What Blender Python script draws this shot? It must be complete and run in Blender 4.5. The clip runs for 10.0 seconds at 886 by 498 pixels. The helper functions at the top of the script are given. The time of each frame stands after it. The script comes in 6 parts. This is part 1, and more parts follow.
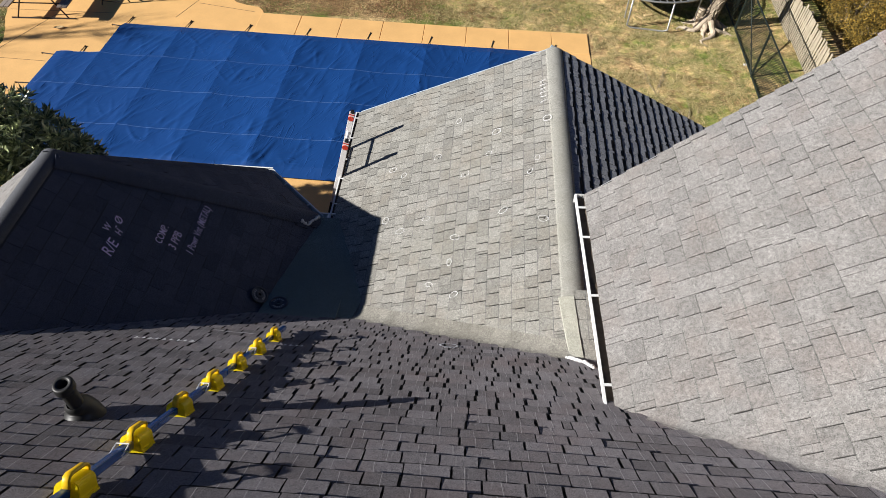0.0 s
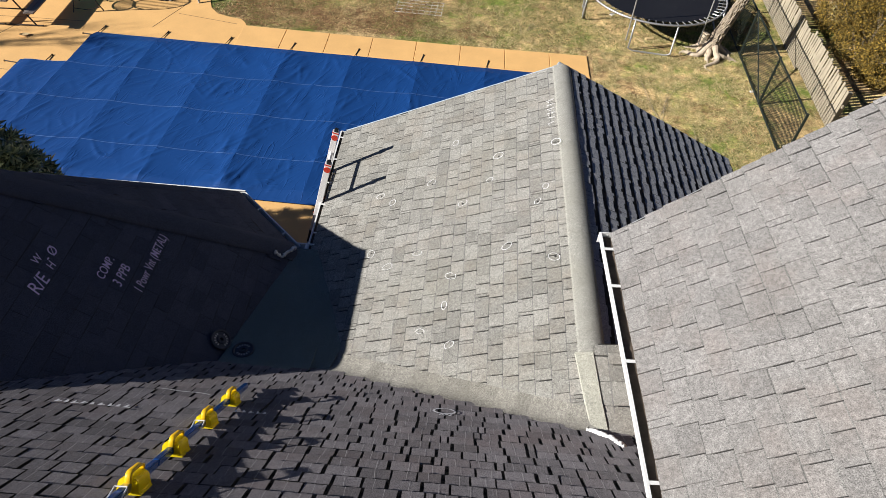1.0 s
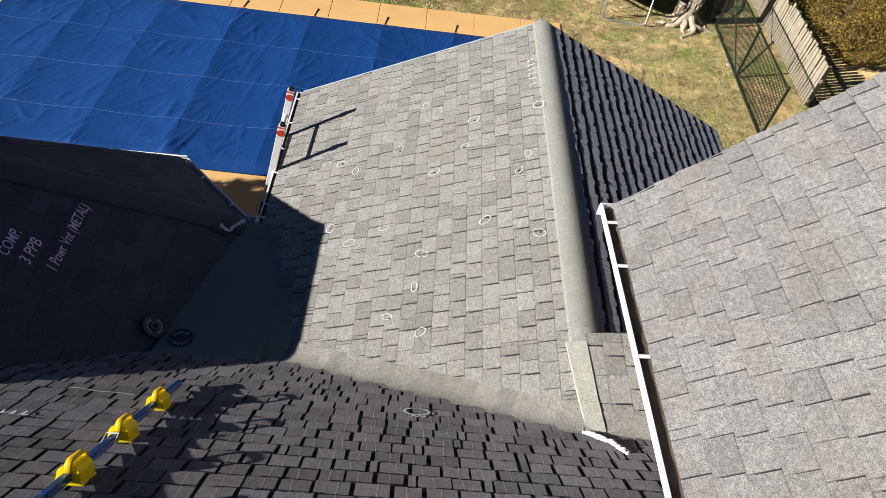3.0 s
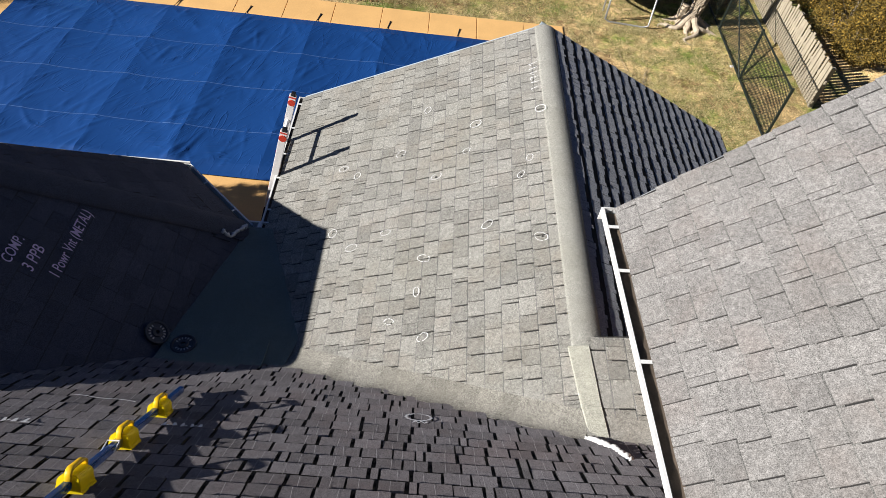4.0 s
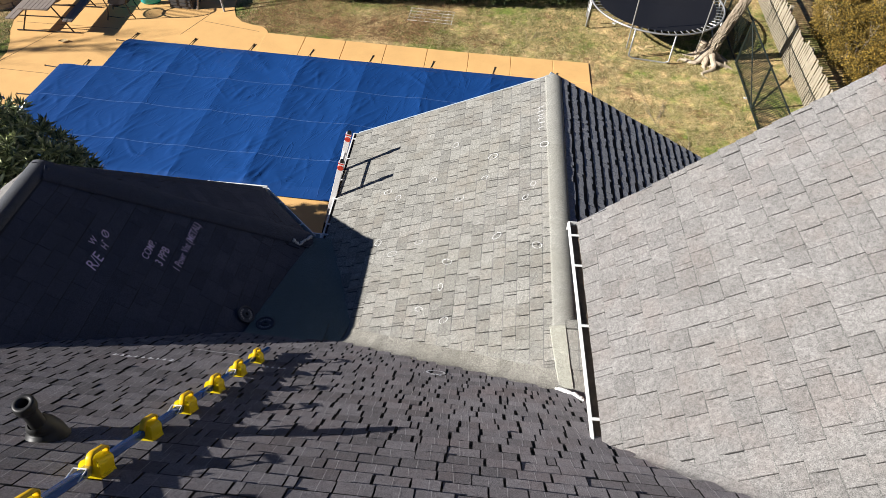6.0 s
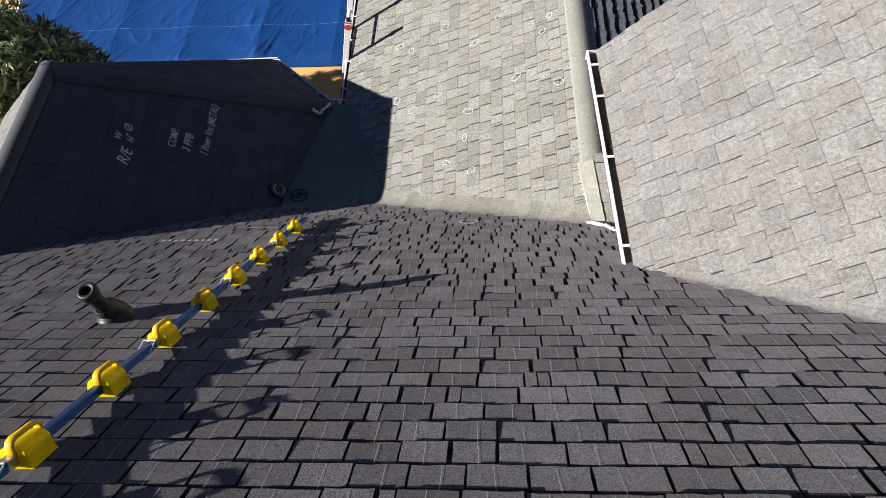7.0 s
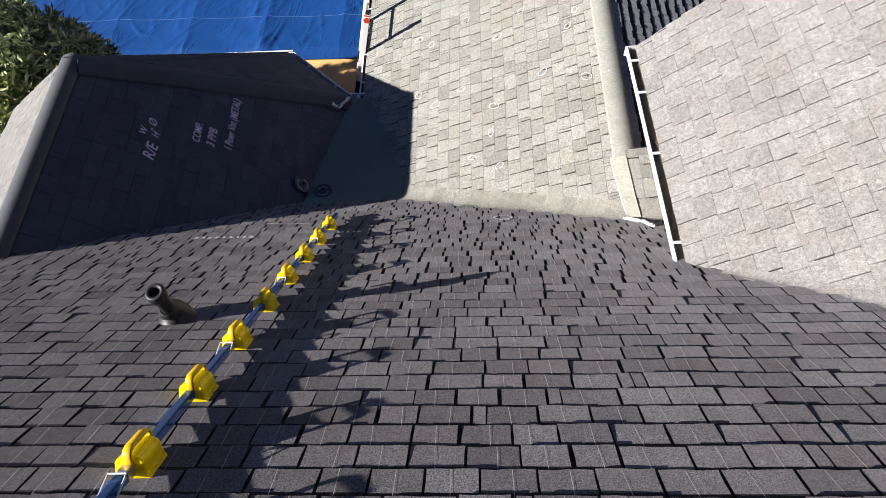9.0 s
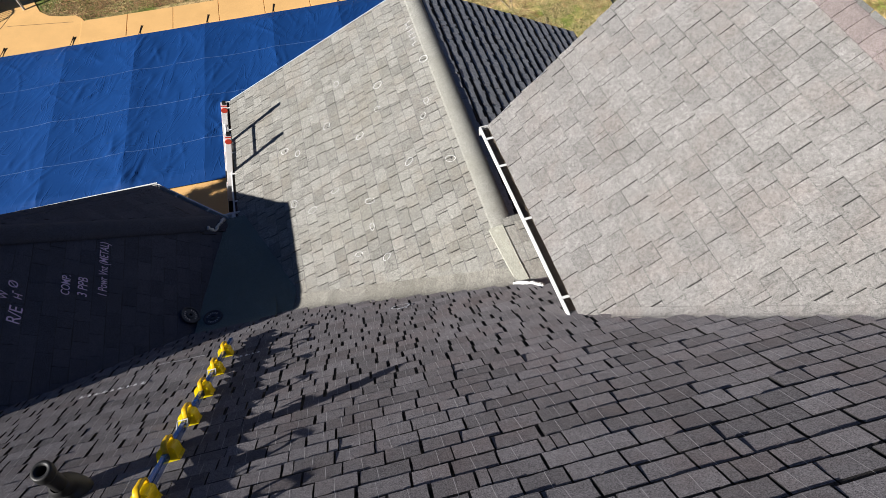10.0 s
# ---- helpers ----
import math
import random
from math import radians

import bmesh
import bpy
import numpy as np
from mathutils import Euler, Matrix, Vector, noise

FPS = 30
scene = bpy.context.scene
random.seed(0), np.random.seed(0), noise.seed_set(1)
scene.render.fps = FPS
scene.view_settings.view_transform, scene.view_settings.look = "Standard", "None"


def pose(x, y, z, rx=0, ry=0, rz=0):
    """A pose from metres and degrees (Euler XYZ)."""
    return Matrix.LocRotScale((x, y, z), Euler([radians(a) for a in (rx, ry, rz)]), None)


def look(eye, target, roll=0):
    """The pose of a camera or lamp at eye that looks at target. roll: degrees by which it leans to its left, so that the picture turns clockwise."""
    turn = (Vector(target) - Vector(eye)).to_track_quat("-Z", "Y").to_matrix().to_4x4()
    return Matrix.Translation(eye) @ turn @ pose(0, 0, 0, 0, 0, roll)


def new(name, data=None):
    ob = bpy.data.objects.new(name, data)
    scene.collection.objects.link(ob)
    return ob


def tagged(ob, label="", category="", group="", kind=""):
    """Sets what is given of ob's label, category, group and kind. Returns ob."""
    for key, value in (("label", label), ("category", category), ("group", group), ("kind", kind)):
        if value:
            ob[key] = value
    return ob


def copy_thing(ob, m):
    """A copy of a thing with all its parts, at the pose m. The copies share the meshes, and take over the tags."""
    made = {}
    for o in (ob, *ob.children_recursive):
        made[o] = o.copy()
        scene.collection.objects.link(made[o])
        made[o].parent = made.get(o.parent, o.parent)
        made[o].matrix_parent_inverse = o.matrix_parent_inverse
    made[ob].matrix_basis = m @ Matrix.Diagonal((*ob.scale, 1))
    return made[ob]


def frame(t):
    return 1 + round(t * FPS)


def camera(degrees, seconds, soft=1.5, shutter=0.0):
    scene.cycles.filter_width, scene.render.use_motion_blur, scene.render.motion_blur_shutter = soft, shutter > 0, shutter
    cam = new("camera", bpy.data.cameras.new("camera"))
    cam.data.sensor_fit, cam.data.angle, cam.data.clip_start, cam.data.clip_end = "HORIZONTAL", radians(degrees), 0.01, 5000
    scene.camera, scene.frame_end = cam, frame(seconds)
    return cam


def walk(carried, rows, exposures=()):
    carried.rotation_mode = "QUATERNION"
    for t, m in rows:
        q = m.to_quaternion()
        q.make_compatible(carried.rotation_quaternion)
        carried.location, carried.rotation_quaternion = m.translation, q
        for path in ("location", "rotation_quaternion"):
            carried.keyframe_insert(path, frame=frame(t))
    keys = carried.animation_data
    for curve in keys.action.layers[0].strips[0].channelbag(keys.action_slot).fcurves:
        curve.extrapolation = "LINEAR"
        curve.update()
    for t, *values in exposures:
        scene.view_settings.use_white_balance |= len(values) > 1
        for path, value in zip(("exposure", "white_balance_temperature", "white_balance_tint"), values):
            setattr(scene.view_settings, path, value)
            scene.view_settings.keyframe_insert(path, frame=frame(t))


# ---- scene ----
# ---- camera ----
cam = camera(69.31, 10.0, soft=0.7)
PATH = [
    (0.0, 0.006, 0.003, 8.923, 40.21, -0.68, 4.20),
    (0.3, 0.022, -0.012, 8.923, 42.20, -0.10, 5.40),
    (0.5, 0.031, -0.018, 8.923, 42.60, 0.12, 5.61),
    (0.7, -0.087, 0.449, 8.456, 41.69, -1.47, 4.82),
    (1.0, -0.144, 0.786, 8.268, 42.21, -2.40, 4.08),
    (1.5, -0.176, 1.111, 7.970, 40.96, -3.13, 2.79),
    (2.0, -0.218, 1.281, 7.617, 41.12, -4.63, 3.31),
    (2.5, -0.242, 1.274, 7.657, 40.28, -5.34, 2.26),
    (4.0, -0.211, 1.293, 7.670, 40.65, -4.74, 2.09),
    (4.5, -0.233, 1.306, 7.666, 40.52, -3.72, 2.41),
    (5.0, -0.065, 0.551, 8.369, 42.97, -3.25, 4.42),
    (5.2, -0.045, 0.454, 8.456, 44.04, -3.34, 5.07),
    (6.3, 0.142, -0.005, 8.915, 39.59, 0.23, 6.17),
    (6.5, 0.164, -0.017, 8.886, 36.65, 1.90, 7.24),
    (7.0, 0.177, 0.027, 8.848, 29.43, 4.94, 1.58),
    (7.5, 0.038, 0.069, 8.901, 29.89, 1.96, -6.35),
    (8.0, -0.073, 0.064, 8.954, 33.51, 3.34, -4.81),
    (8.5, -0.107, 0.064, 8.880, 28.65, 7.00, 1.45),
    (9.0, -0.298, 0.063, 8.886, 28.64, 3.80, 0.73),
    (9.5, -0.305, 0.110, 8.947, 30.95, 4.75, -6.17),
    (10.0, -0.261, 0.064, 8.960, 35.53, 2.44, -14.11),
]
EXPOSURES = [(0.0, 0.83), (0.5, 0.82), (1.5, 0.84), (2.5, 0.84), (5.2, 0.86), (6.5, 1.03), (7.0, 1.05), (7.5, 1.28), (8.0, 1.13), (8.5, 1.05), (9.0, 1.34), (9.5, 1.35), (10.0, 0.87)]
walk(cam, [(r[0], pose(*r[1:])) for r in PATH], EXPOSURES)

# ---- world and sun ----
SUN_TO = Vector((-3.21, -0.94, 1.75)).normalized()
world = bpy.data.worlds.new("sky")
scene.world = world
world.use_nodes = True
wn = world.node_tree.nodes
sky = wn.new("ShaderNodeTexSky")
sky.sky_type = "NISHITA"
sky.sun_disc = False
sky.air_density, sky.dust_density, sky.ozone_density = 0.8, 1.2, 3.0
sky.sun_elevation = math.asin(SUN_TO.z)
sky.sun_rotation = math.atan2(SUN_TO.x, SUN_TO.y)
wn["Background"].inputs["Strength"].default_value = 0.0175
tint = wn.new("ShaderNodeMix")
tint.data_type, tint.blend_type = "RGBA", "MULTIPLY"
tint.inputs[0].default_value = 1.0
tint.inputs[7].default_value = (0.60, 0.89, 1.40, 1)
world.node_tree.links.new(sky.outputs[0], tint.inputs[6])
world.node_tree.links.new(tint.outputs[2], wn["Background"].inputs["Color"])
sun_data = bpy.data.lights.new("sun", "SUN")
sun_data.energy = 5.0
sun_data.angle = radians(0.55)
sun_data.color = (1.0, 0.962, 0.92)
sun = new("sun", sun_data)
sun.matrix_world = look(SUN_TO * 60, (0, 0, 0))


# ---- materials ----
def material(name, rough=0.8, metal=0.0, spec=0.4):
    m = bpy.data.materials.new(name)
    m.use_nodes = True
    b = m.node_tree.nodes["Principled BSDF"]
    b.inputs["Roughness"].default_value = rough
    b.inputs["Metallic"].default_value = metal
    b.inputs["Specular IOR Level"].default_value = spec
    return m, m.node_tree.nodes, m.node_tree.links, b


def noise_node(m, scale, detail=4.0, rough=0.6, stretch=None):
    n, l = m.node_tree.nodes, m.node_tree.links
    geo = n.new("ShaderNodeNewGeometry")
    t = n.new("ShaderNodeTexNoise")
    t.inputs["Scale"].default_value = scale
    t.inputs["Detail"].default_value = detail
    t.inputs["Roughness"].default_value = rough
    if stretch:
        k = n.new("ShaderNodeVectorMath")
        k.operation = "MULTIPLY"
        k.inputs[1].default_value = stretch
        l.new(geo.outputs["Position"], k.inputs[0])
        l.new(k.outputs[0], t.inputs["Vector"])
    else:
        l.new(geo.outputs["Position"], t.inputs["Vector"])
    return t.outputs["Fac"]


def ramp(m, fac, stops):
    r = m.node_tree.nodes.new("ShaderNodeValToRGB")
    e = r.color_ramp.elements
    while len(e) < len(stops):
        e.new(0.5)
    for k, (p, c) in zip(e, stops):
        k.position, k.color = p, (*c, 1) if len(c) == 3 else c
    m.node_tree.links.new(fac, r.inputs["Fac"])
    return r.outputs["Color"]


def mix(m, a, b, fac, kind="MIX"):
    x = m.node_tree.nodes.new("ShaderNodeMix")
    x.data_type, x.blend_type = "RGBA", kind
    for socket, v in ((x.inputs[0], fac), (x.inputs[6], a), (x.inputs[7], b)):
        if isinstance(v, bpy.types.NodeSocket):
            m.node_tree.links.new(v, socket)
        elif isinstance(v, (int, float)):
            socket.default_value = v
        else:
            socket.default_value = (*v, 1)
    return x.outputs[2]


def bump(m, b, height, strength=0.4, distance=0.01):
    k = m.node_tree.nodes.new("ShaderNodeBump")
    k.inputs["Strength"].default_value = strength
    k.inputs["Distance"].default_value = distance
    m.node_tree.links.new(height, k.inputs["Height"])
    m.node_tree.links.new(k.outputs[0], b.inputs["Normal"])


def plain(name, color, rough=0.6, metal=0.0, var=0.25, scale=8.0, grain=60.0, bump_by=0.15, spec=0.4):
    """Paint, plastic, metal, wood: a colour with stains at one scale and grain at another."""
    m, n, l, b = material(name, rough, metal, spec)
    lo = tuple(c * (1 - var) for c in color)
    hi = tuple(min(1, c * (1 + var * 0.6)) for c in color)
    c = mix(m, lo, hi, noise_node(m, scale, 5))
    g = noise_node(m, grain, 3)
    c = mix(m, c, ramp(m, g, [(0.3, (0.75,) * 3), (0.7, (1.1,) * 3)]), 0.35, "MULTIPLY")
    l.new(c, b.inputs["Base Color"])
    if bump_by:
        bump(m, b, g, bump_by, 0.003)
    return m


def granules(name, dark, light, stain, stain_amount=0.35, per_piece=0.35, relief=0.55, even=0.0, retro=0.3, mottle=0.3, warm=0.0, scuffs=0.0):
    """Mineral granules on asphalt: speckle, streaks and a tone for every piece."""
    m, n, l, b = material(name, 0.92, 0, 0.25)
    b.inputs["Diffuse Roughness"].default_value = retro
    speck = noise_node(m, 175, 3, 0.8)
    c = mix(m, dark, light, ramp(m, speck, [(0.43 - even, (0, 0, 0)), (0.58 + even, (1, 1, 1))]))
    info = n.new("ShaderNodeObjectInfo")
    isle = n.new("ShaderNodeNewGeometry")
    both = n.new("ShaderNodeMath")
    both.operation = "ADD"
    l.new(info.outputs["Random"], both.inputs[0])
    l.new(isle.outputs["Random Per Island"], both.inputs[1])
    wrap = n.new("ShaderNodeMath")
    wrap.operation = "FRACT"
    l.new(both.outputs[0], wrap.inputs[0])
    c = mix(m, c, ramp(m, wrap.outputs[0], [(0.0, (1 - per_piece,) * 3), (0.5, (1.0,) * 3), (1.0, (1 + per_piece * 0.5,) * 3)]), 0.8, "MULTIPLY")
    big = ramp(m, noise_node(m, 1.3, 5, 0.65), [(0.42, (0, 0, 0)), (0.72, (1, 1, 1))])
    c = mix(m, c, mix(m, c, stain, 0.55), big)
    patch = ramp(m, noise_node(m, 7, 6, 0.75), [(0.35, (0.82,) * 3), (0.65, (1.08,) * 3)])
    c = mix(m, c, patch, stain_amount, "MULTIPLY")
    c = mix(m, c, ramp(m, noise_node(m, 42, 5, 0.75), [(0.36, (0.72,) * 3), (0.64, (1.22,) * 3)]), mottle, "MULTIPLY")
    if warm:
        rosy = ramp(m, noise_node(m, 2.6, 4, 0.6), [(0.48, (1, 1, 1)), (0.66, (1.06, 0.95, 0.92))])
        c = mix(m, c, rosy, warm, "MULTIPLY")
    for turn, seed in ((0.55, 0.0), (-0.35, 7.0)) if scuffs else ():
        where = n.new("ShaderNodeMapping")
        where.inputs["Rotation"].default_value = (0, 0, turn)
        where.inputs["Location"].default_value = (seed, seed, 0)
        where.inputs["Scale"].default_value = (95.0, 4.5, 3.0)
        l.new(isle.outputs["Position"], where.inputs["Vector"])
        thin = n.new("ShaderNodeTexNoise")
        thin.inputs["Scale"].default_value, thin.inputs["Detail"].default_value = 1.0, 1.0
        l.new(where.outputs[0], thin.inputs["Vector"])
        c = mix(m, c, mix(m, c, (0.40, 0.39, 0.39), scuffs), ramp(m, thin.outputs["Fac"], [(0.685, (0, 0, 0)), (0.74, (1, 1, 1))]))
    l.new(c, b.inputs["Base Color"])
    bump(m, b, speck, relief, 0.004)
    return m


M_SHINGLE = granules("shingle_brown_grey", (0.051, 0.048, 0.051), (0.320, 0.299, 0.313), (0.134, 0.117, 0.118), 0.6, 0.42, relief=0.55, even=0.085, retro=0.65, mottle=0.4, warm=0.5, scuffs=0.12)
G_SHINGLE = granules("shingle_weathered_grey", (0.078, 0.077, 0.070), (0.51, 0.497, 0.45), (0.24, 0.233, 0.192), per_piece=0.27, relief=0.75, even=0.065, mottle=1.0, warm=0.35)
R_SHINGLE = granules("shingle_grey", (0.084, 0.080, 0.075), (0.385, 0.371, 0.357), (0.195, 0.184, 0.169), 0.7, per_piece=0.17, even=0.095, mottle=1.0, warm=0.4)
# blued, lightened gable shingle; skylight on the back slope is in its colour
B_SHINGLE = granules("shingle_skylight_toned", (0.125, 0.131, 0.146), (0.53, 0.545, 0.58), (0.285, 0.295, 0.31), per_piece=0.07, retro=0.7, mottle=0.6)
# bay shingle, darkened and blued so its colour carries the shade
L_SHINGLE = granules("shingle_shade_toned", (0.032, 0.035, 0.049), (0.131, 0.144, 0.192), (0.067, 0.073, 0.094), per_piece=0.22)
ASPHALT = plain("black_asphalt_edge", (0.022, 0.021, 0.020), 0.85, 0, 0.3, 20, 160, 0.4)
# printed dark line, deepened to paint the shade below each butt
SHADOW_LINE = granules("printed_line_and_butt_shade", (0.012, 0.011, 0.011), (0.05, 0.046, 0.045), (0.028, 0.025, 0.024))
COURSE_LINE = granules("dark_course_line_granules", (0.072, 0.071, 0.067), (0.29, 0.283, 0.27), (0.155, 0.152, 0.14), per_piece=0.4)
BAY_LINE = granules("dark_bay_line_granules", (0.022, 0.024, 0.029), (0.090, 0.097, 0.115), (0.046, 0.050, 0.057), per_piece=0.3)
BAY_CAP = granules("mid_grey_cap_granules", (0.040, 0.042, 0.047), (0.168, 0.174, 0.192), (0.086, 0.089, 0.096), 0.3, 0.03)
# darker, bluer copy of BAY_CAP; paints the shade on the hip
HIP_CAP = granules("shade_toned_hip_granules", (0.030, 0.033, 0.044), (0.125, 0.137, 0.180), (0.064, 0.070, 0.088), 0.3, 0.03)
CAP = granules("ridge_cap_granules", (0.15, 0.148, 0.132), (0.46, 0.452, 0.405), (0.26, 0.254, 0.21), 0.4, 0.04, mottle=0.5)
PALE_CAP = granules("pale_cap_strip_granules", (0.20, 0.20, 0.17), (0.60, 0.59, 0.50), (0.36, 0.35, 0.29), 0.4, 0.04, mottle=0.5)
SIDE_CAP = granules("rosy_grey_cap_granules", (0.085, 0.070, 0.066), (0.37, 0.32, 0.31), (0.20, 0.165, 0.155), 0.5, 0.1, mottle=0.6)
ROLL = granules("rolled_roofing", (0.075, 0.098, 0.092), (0.27, 0.335, 0.315), (0.13, 0.155, 0.145), 0.3, 0.1)
ALU = plain("white_gutter_paint", (0.78, 0.78, 0.76), 0.35, 0.0, 0.12, 9, 80, 0.05)
GALV = plain("dull_aluminium", (0.50, 0.51, 0.52), 0.38, 0.85, 0.2, 14, 90, 0.05)
BRICK = plain("house_wall_brick", (0.30, 0.17, 0.12), 0.9, 0, 0.3, 5, 40, 0.3)
FASCIA = plain("painted_fascia", (0.62, 0.60, 0.56), 0.55, 0, 0.15)
SEALANT = plain("white_sealant", (0.70, 0.70, 0.68), 0.6, 0, 0.2, 30, 120, 0.3)
BLACK = plain("black_rubber", (0.018, 0.018, 0.018), 0.5, 0, 0.3, 20, 90, 0.1)


# ---- mesh tools ----
def mesh_from(bm, name, mats, smooth=False):
    me = bpy.data.meshes.new(name)
    bmesh.ops.recalc_face_normals(bm, faces=bm.faces)
    bm.to_mesh(me)
    bm.free()
    for k in (mats if isinstance(mats, (list, tuple)) else [mats]):
        me.materials.append(k)
    if smooth:
        me.polygons.foreach_set("use_smooth", [True] * len(me.polygons))
    return me


def part(name, bm, mat, parent, label="", smooth=False):
    ob = new(name, mesh_from(bm, name, mat, smooth))
    if parent is not None:
        ob.parent = parent
    if label:
        tagged(ob, label)
    return ob


def thing(name, label, category, at=(0, 0, 0), rz=0.0, group="", kind=""):
    ob = new(name)
    ob.matrix_world = pose(*at, 0, 0, rz)
    ob.empty_display_size = 0.1
    return tagged(ob, label, category, group, kind)


def solid(name, bm, mat, label, category, kind="", group="", smooth=False):
    ob = new(name, mesh_from(bm, name, mat, smooth))
    return tagged(ob, label, category, group, kind)


def box(bm, c, s, m=None, bevel=0.0):
    r = bmesh.ops.create_cube(bm, size=1)["verts"]
    for v in r:
        v.co = Vector((v.co.x * s[0], v.co.y * s[1], v.co.z * s[2]))
    if bevel:
        es = list({e for v in r for e in v.link_edges})
        out = bmesh.ops.bevel(bm, geom=es, offset=bevel, segments=2, affect="EDGES", profile=0.6)
        r = list({v for f in out["faces"] for v in f.verts} | {v for v in r if v.is_valid})
    for v in r:
        v.co = (m @ v.co if m else v.co) + Vector(c)
    return r


def tube(bm, pts, radii, seg=8, closed=False, caps=True):
    """A round bar along points, with a radius at each."""
    pts = [Vector(p) for p in pts]
    if isinstance(radii, (int, float)):
        radii = [radii] * len(pts)
    rings, side = [], None
    n = len(pts)
    for i, p in enumerate(pts):
        a = pts[(i - 1) % n] if closed or i else p
        b = pts[(i + 1) % n] if closed or i < n - 1 else p
        d = (b - a).normalized()
        if side is None:
            side = d.orthogonal().normalized()
        side = (side - d * side.dot(d)).normalized()
        up = d.cross(side)
        rings.append([bm.verts.new(p + (side * math.cos(t) + up * math.sin(t)) * radii[i]) for t in (2 * math.pi * k / seg for k in range(seg))])
    for i in range(n if closed else n - 1):
        a, b = rings[i], rings[(i + 1) % n]
        for k in range(seg):
            bm.faces.new((a[k], a[(k + 1) % seg], b[(k + 1) % seg], b[k]))
    if caps and not closed:
        bm.faces.new(rings[0][::-1])
        bm.faces.new(rings[-1])


def prism(bm, outline, z0, z1):
    """A slab with the outline given in plan; z0 and z1 are heights or functions of (x, y)."""
    f0 = z0 if callable(z0) else (lambda x, y: z0)
    f1 = z1 if callable(z1) else (lambda x, y: z1)
    a = [bm.verts.new((x, y, f0(x, y))) for x, y in outline]
    b = [bm.verts.new((x, y, f1(x, y))) for x, y in outline]
    n = len(a)
    bm.faces.new(a[::-1])
    bm.faces.new(b)
    for i in range(n):
        bm.faces.new((a[i], a[(i + 1) % n], b[(i + 1) % n], b[i]))


def extrude_profile(bm, profile, p, q, up=Vector((0, 0, 1)), close=True):
    """A bar with a profile of (out, up) pairs from p to q; out is to the right of the way."""
    p, q = Vector(p), Vector(q)
    d = (q - p).normalized()
    out = d.cross(up).normalized()
    a = [bm.verts.new(p + out * x + up * z) for x, z in profile]
    b = [bm.verts.new(q + out * x + up * z) for x, z in profile]
    n = len(profile)
    for i in range(n if close else n - 1):
        bm.faces.new((a[i], a[(i + 1) % n], b[(i + 1) % n], b[i]))
    if close:
        bm.faces.new(a[::-1])
        bm.faces.new(b)


def inside(x, y, poly):
    c = False
    for (x1, y1), (x2, y2) in zip(poly, poly[1:] + poly[:1]):
        if (y1 > y) != (y2 > y) and x < (x2 - x1) * (y - y1) / (y2 - y1) + x1:
            c = not c
    return c


# ---- roof planes: heights over the lawn ----
def z_main(x, y):
    return 7.076 - 1.061 * y


def z_valley(x, y):
    return 3.477 - 0.167 * y


def z_gable(x, y):
    return 3.268 + 0.437 * x


def z_gable_back(x, y):
    return 4.258 - 0.47 * x


def z_side(x, y):
    return 3.982 + 0.789 * x


def z_side_back(x, y):
    return 8.858 - 0.789 * x


def z_bay(x, y):
    return 0.771 - 0.860 * x


def z_bay_back(x, y):
    return 8.253 + 0.860 * x


EAVE = 2.48
BAY_TOP = Vector((-4.35, 4.69, 4.512))


def plane_of(a, b, c):
    n = (b - a).cross(c - a)
    return lambda x, y: a.z - (n.x * (x - a.x) + n.y * (y - a.y)) / n.z


z_bay_diag = plane_of(BAY_TOP, Vector((-2.03, 5.855, EAVE)), Vector((-3.0, 6.77, EAVE)))
z_bay_far = plane_of(BAY_TOP, Vector((-3.0, 6.77, EAVE)), Vector((-5.7, 6.77, EAVE)))
z_bay_diag_back = plane_of(BAY_TOP, Vector((-5.7, 6.77, EAVE)), Vector((-6.67, 5.855, EAVE)))


def roof_slab(name, outline, z, mat, label, thick=0.09):
    bm = bmesh.new()
    prism(bm, outline, lambda x, y: z(x, y) - thick, z)
    return solid(name, bm, mat, label, "roof", "structure")


MAIN_PLAN = [(-9.5, -0.7), (4.7, -0.7), (4.7, 1.0), (3.3, 4.06), (-9.5, 4.06)]
VALLEY_PLAN = [(-2.55, 3.95), (-1.29, 3.95), (-1.20, 4.35), (-1.78, 5.85), (-2.03, 5.85)]
GABLE_PLAN = [(0.975, 3.05), (0.975, 8.33), (-1.82, 8.22), (-1.82, 5.83), (-1.40, 3.85)]
GABLE_BACK_PLAN = [(1.085, 3.92), (3.66, 3.92), (3.66, 8.13), (1.085, 8.315)]
SIDE_PLAN = [(1.118, 1.95), (1.06, 4.235), (3.09, 4.57), (3.09, 0.319)]
SIDE_BACK_PLAN = [(3.09, 0.50), (3.09, 4.57), (5.1, 4.90), (5.1, 1.95)]
BAY_PLAN = [(-4.27, 2.2), (-2.1, 3.7), (-1.96, 5.2), (-2.03, 5.855), (-4.27, 4.735)]
BAY_BACK_PLAN = [(-4.43, 2.2), (-4.43, 4.735), (-6.67, 5.855), (-6.71, 2.2)]
SADDLE_PLAN = [(1.04, 3.0), (1.62, 3.0), (1.62, 3.95), (1.06, 3.95)]
roof_main = roof_slab("roof_main", MAIN_PLAN, z_main, ASPHALT, "steep dark brown-grey laminated asphalt shingle roof slope")
roof_valley = roof_slab("roof_valley", VALLEY_PLAN, z_valley, ROLL, "low-slope dark granulated roofing between two wings, in shade")
roof_gable = roof_slab("roof_gable", GABLE_PLAN, z_gable, ASPHALT, "sunlit weathered grey asphalt shingle gable roof slope")
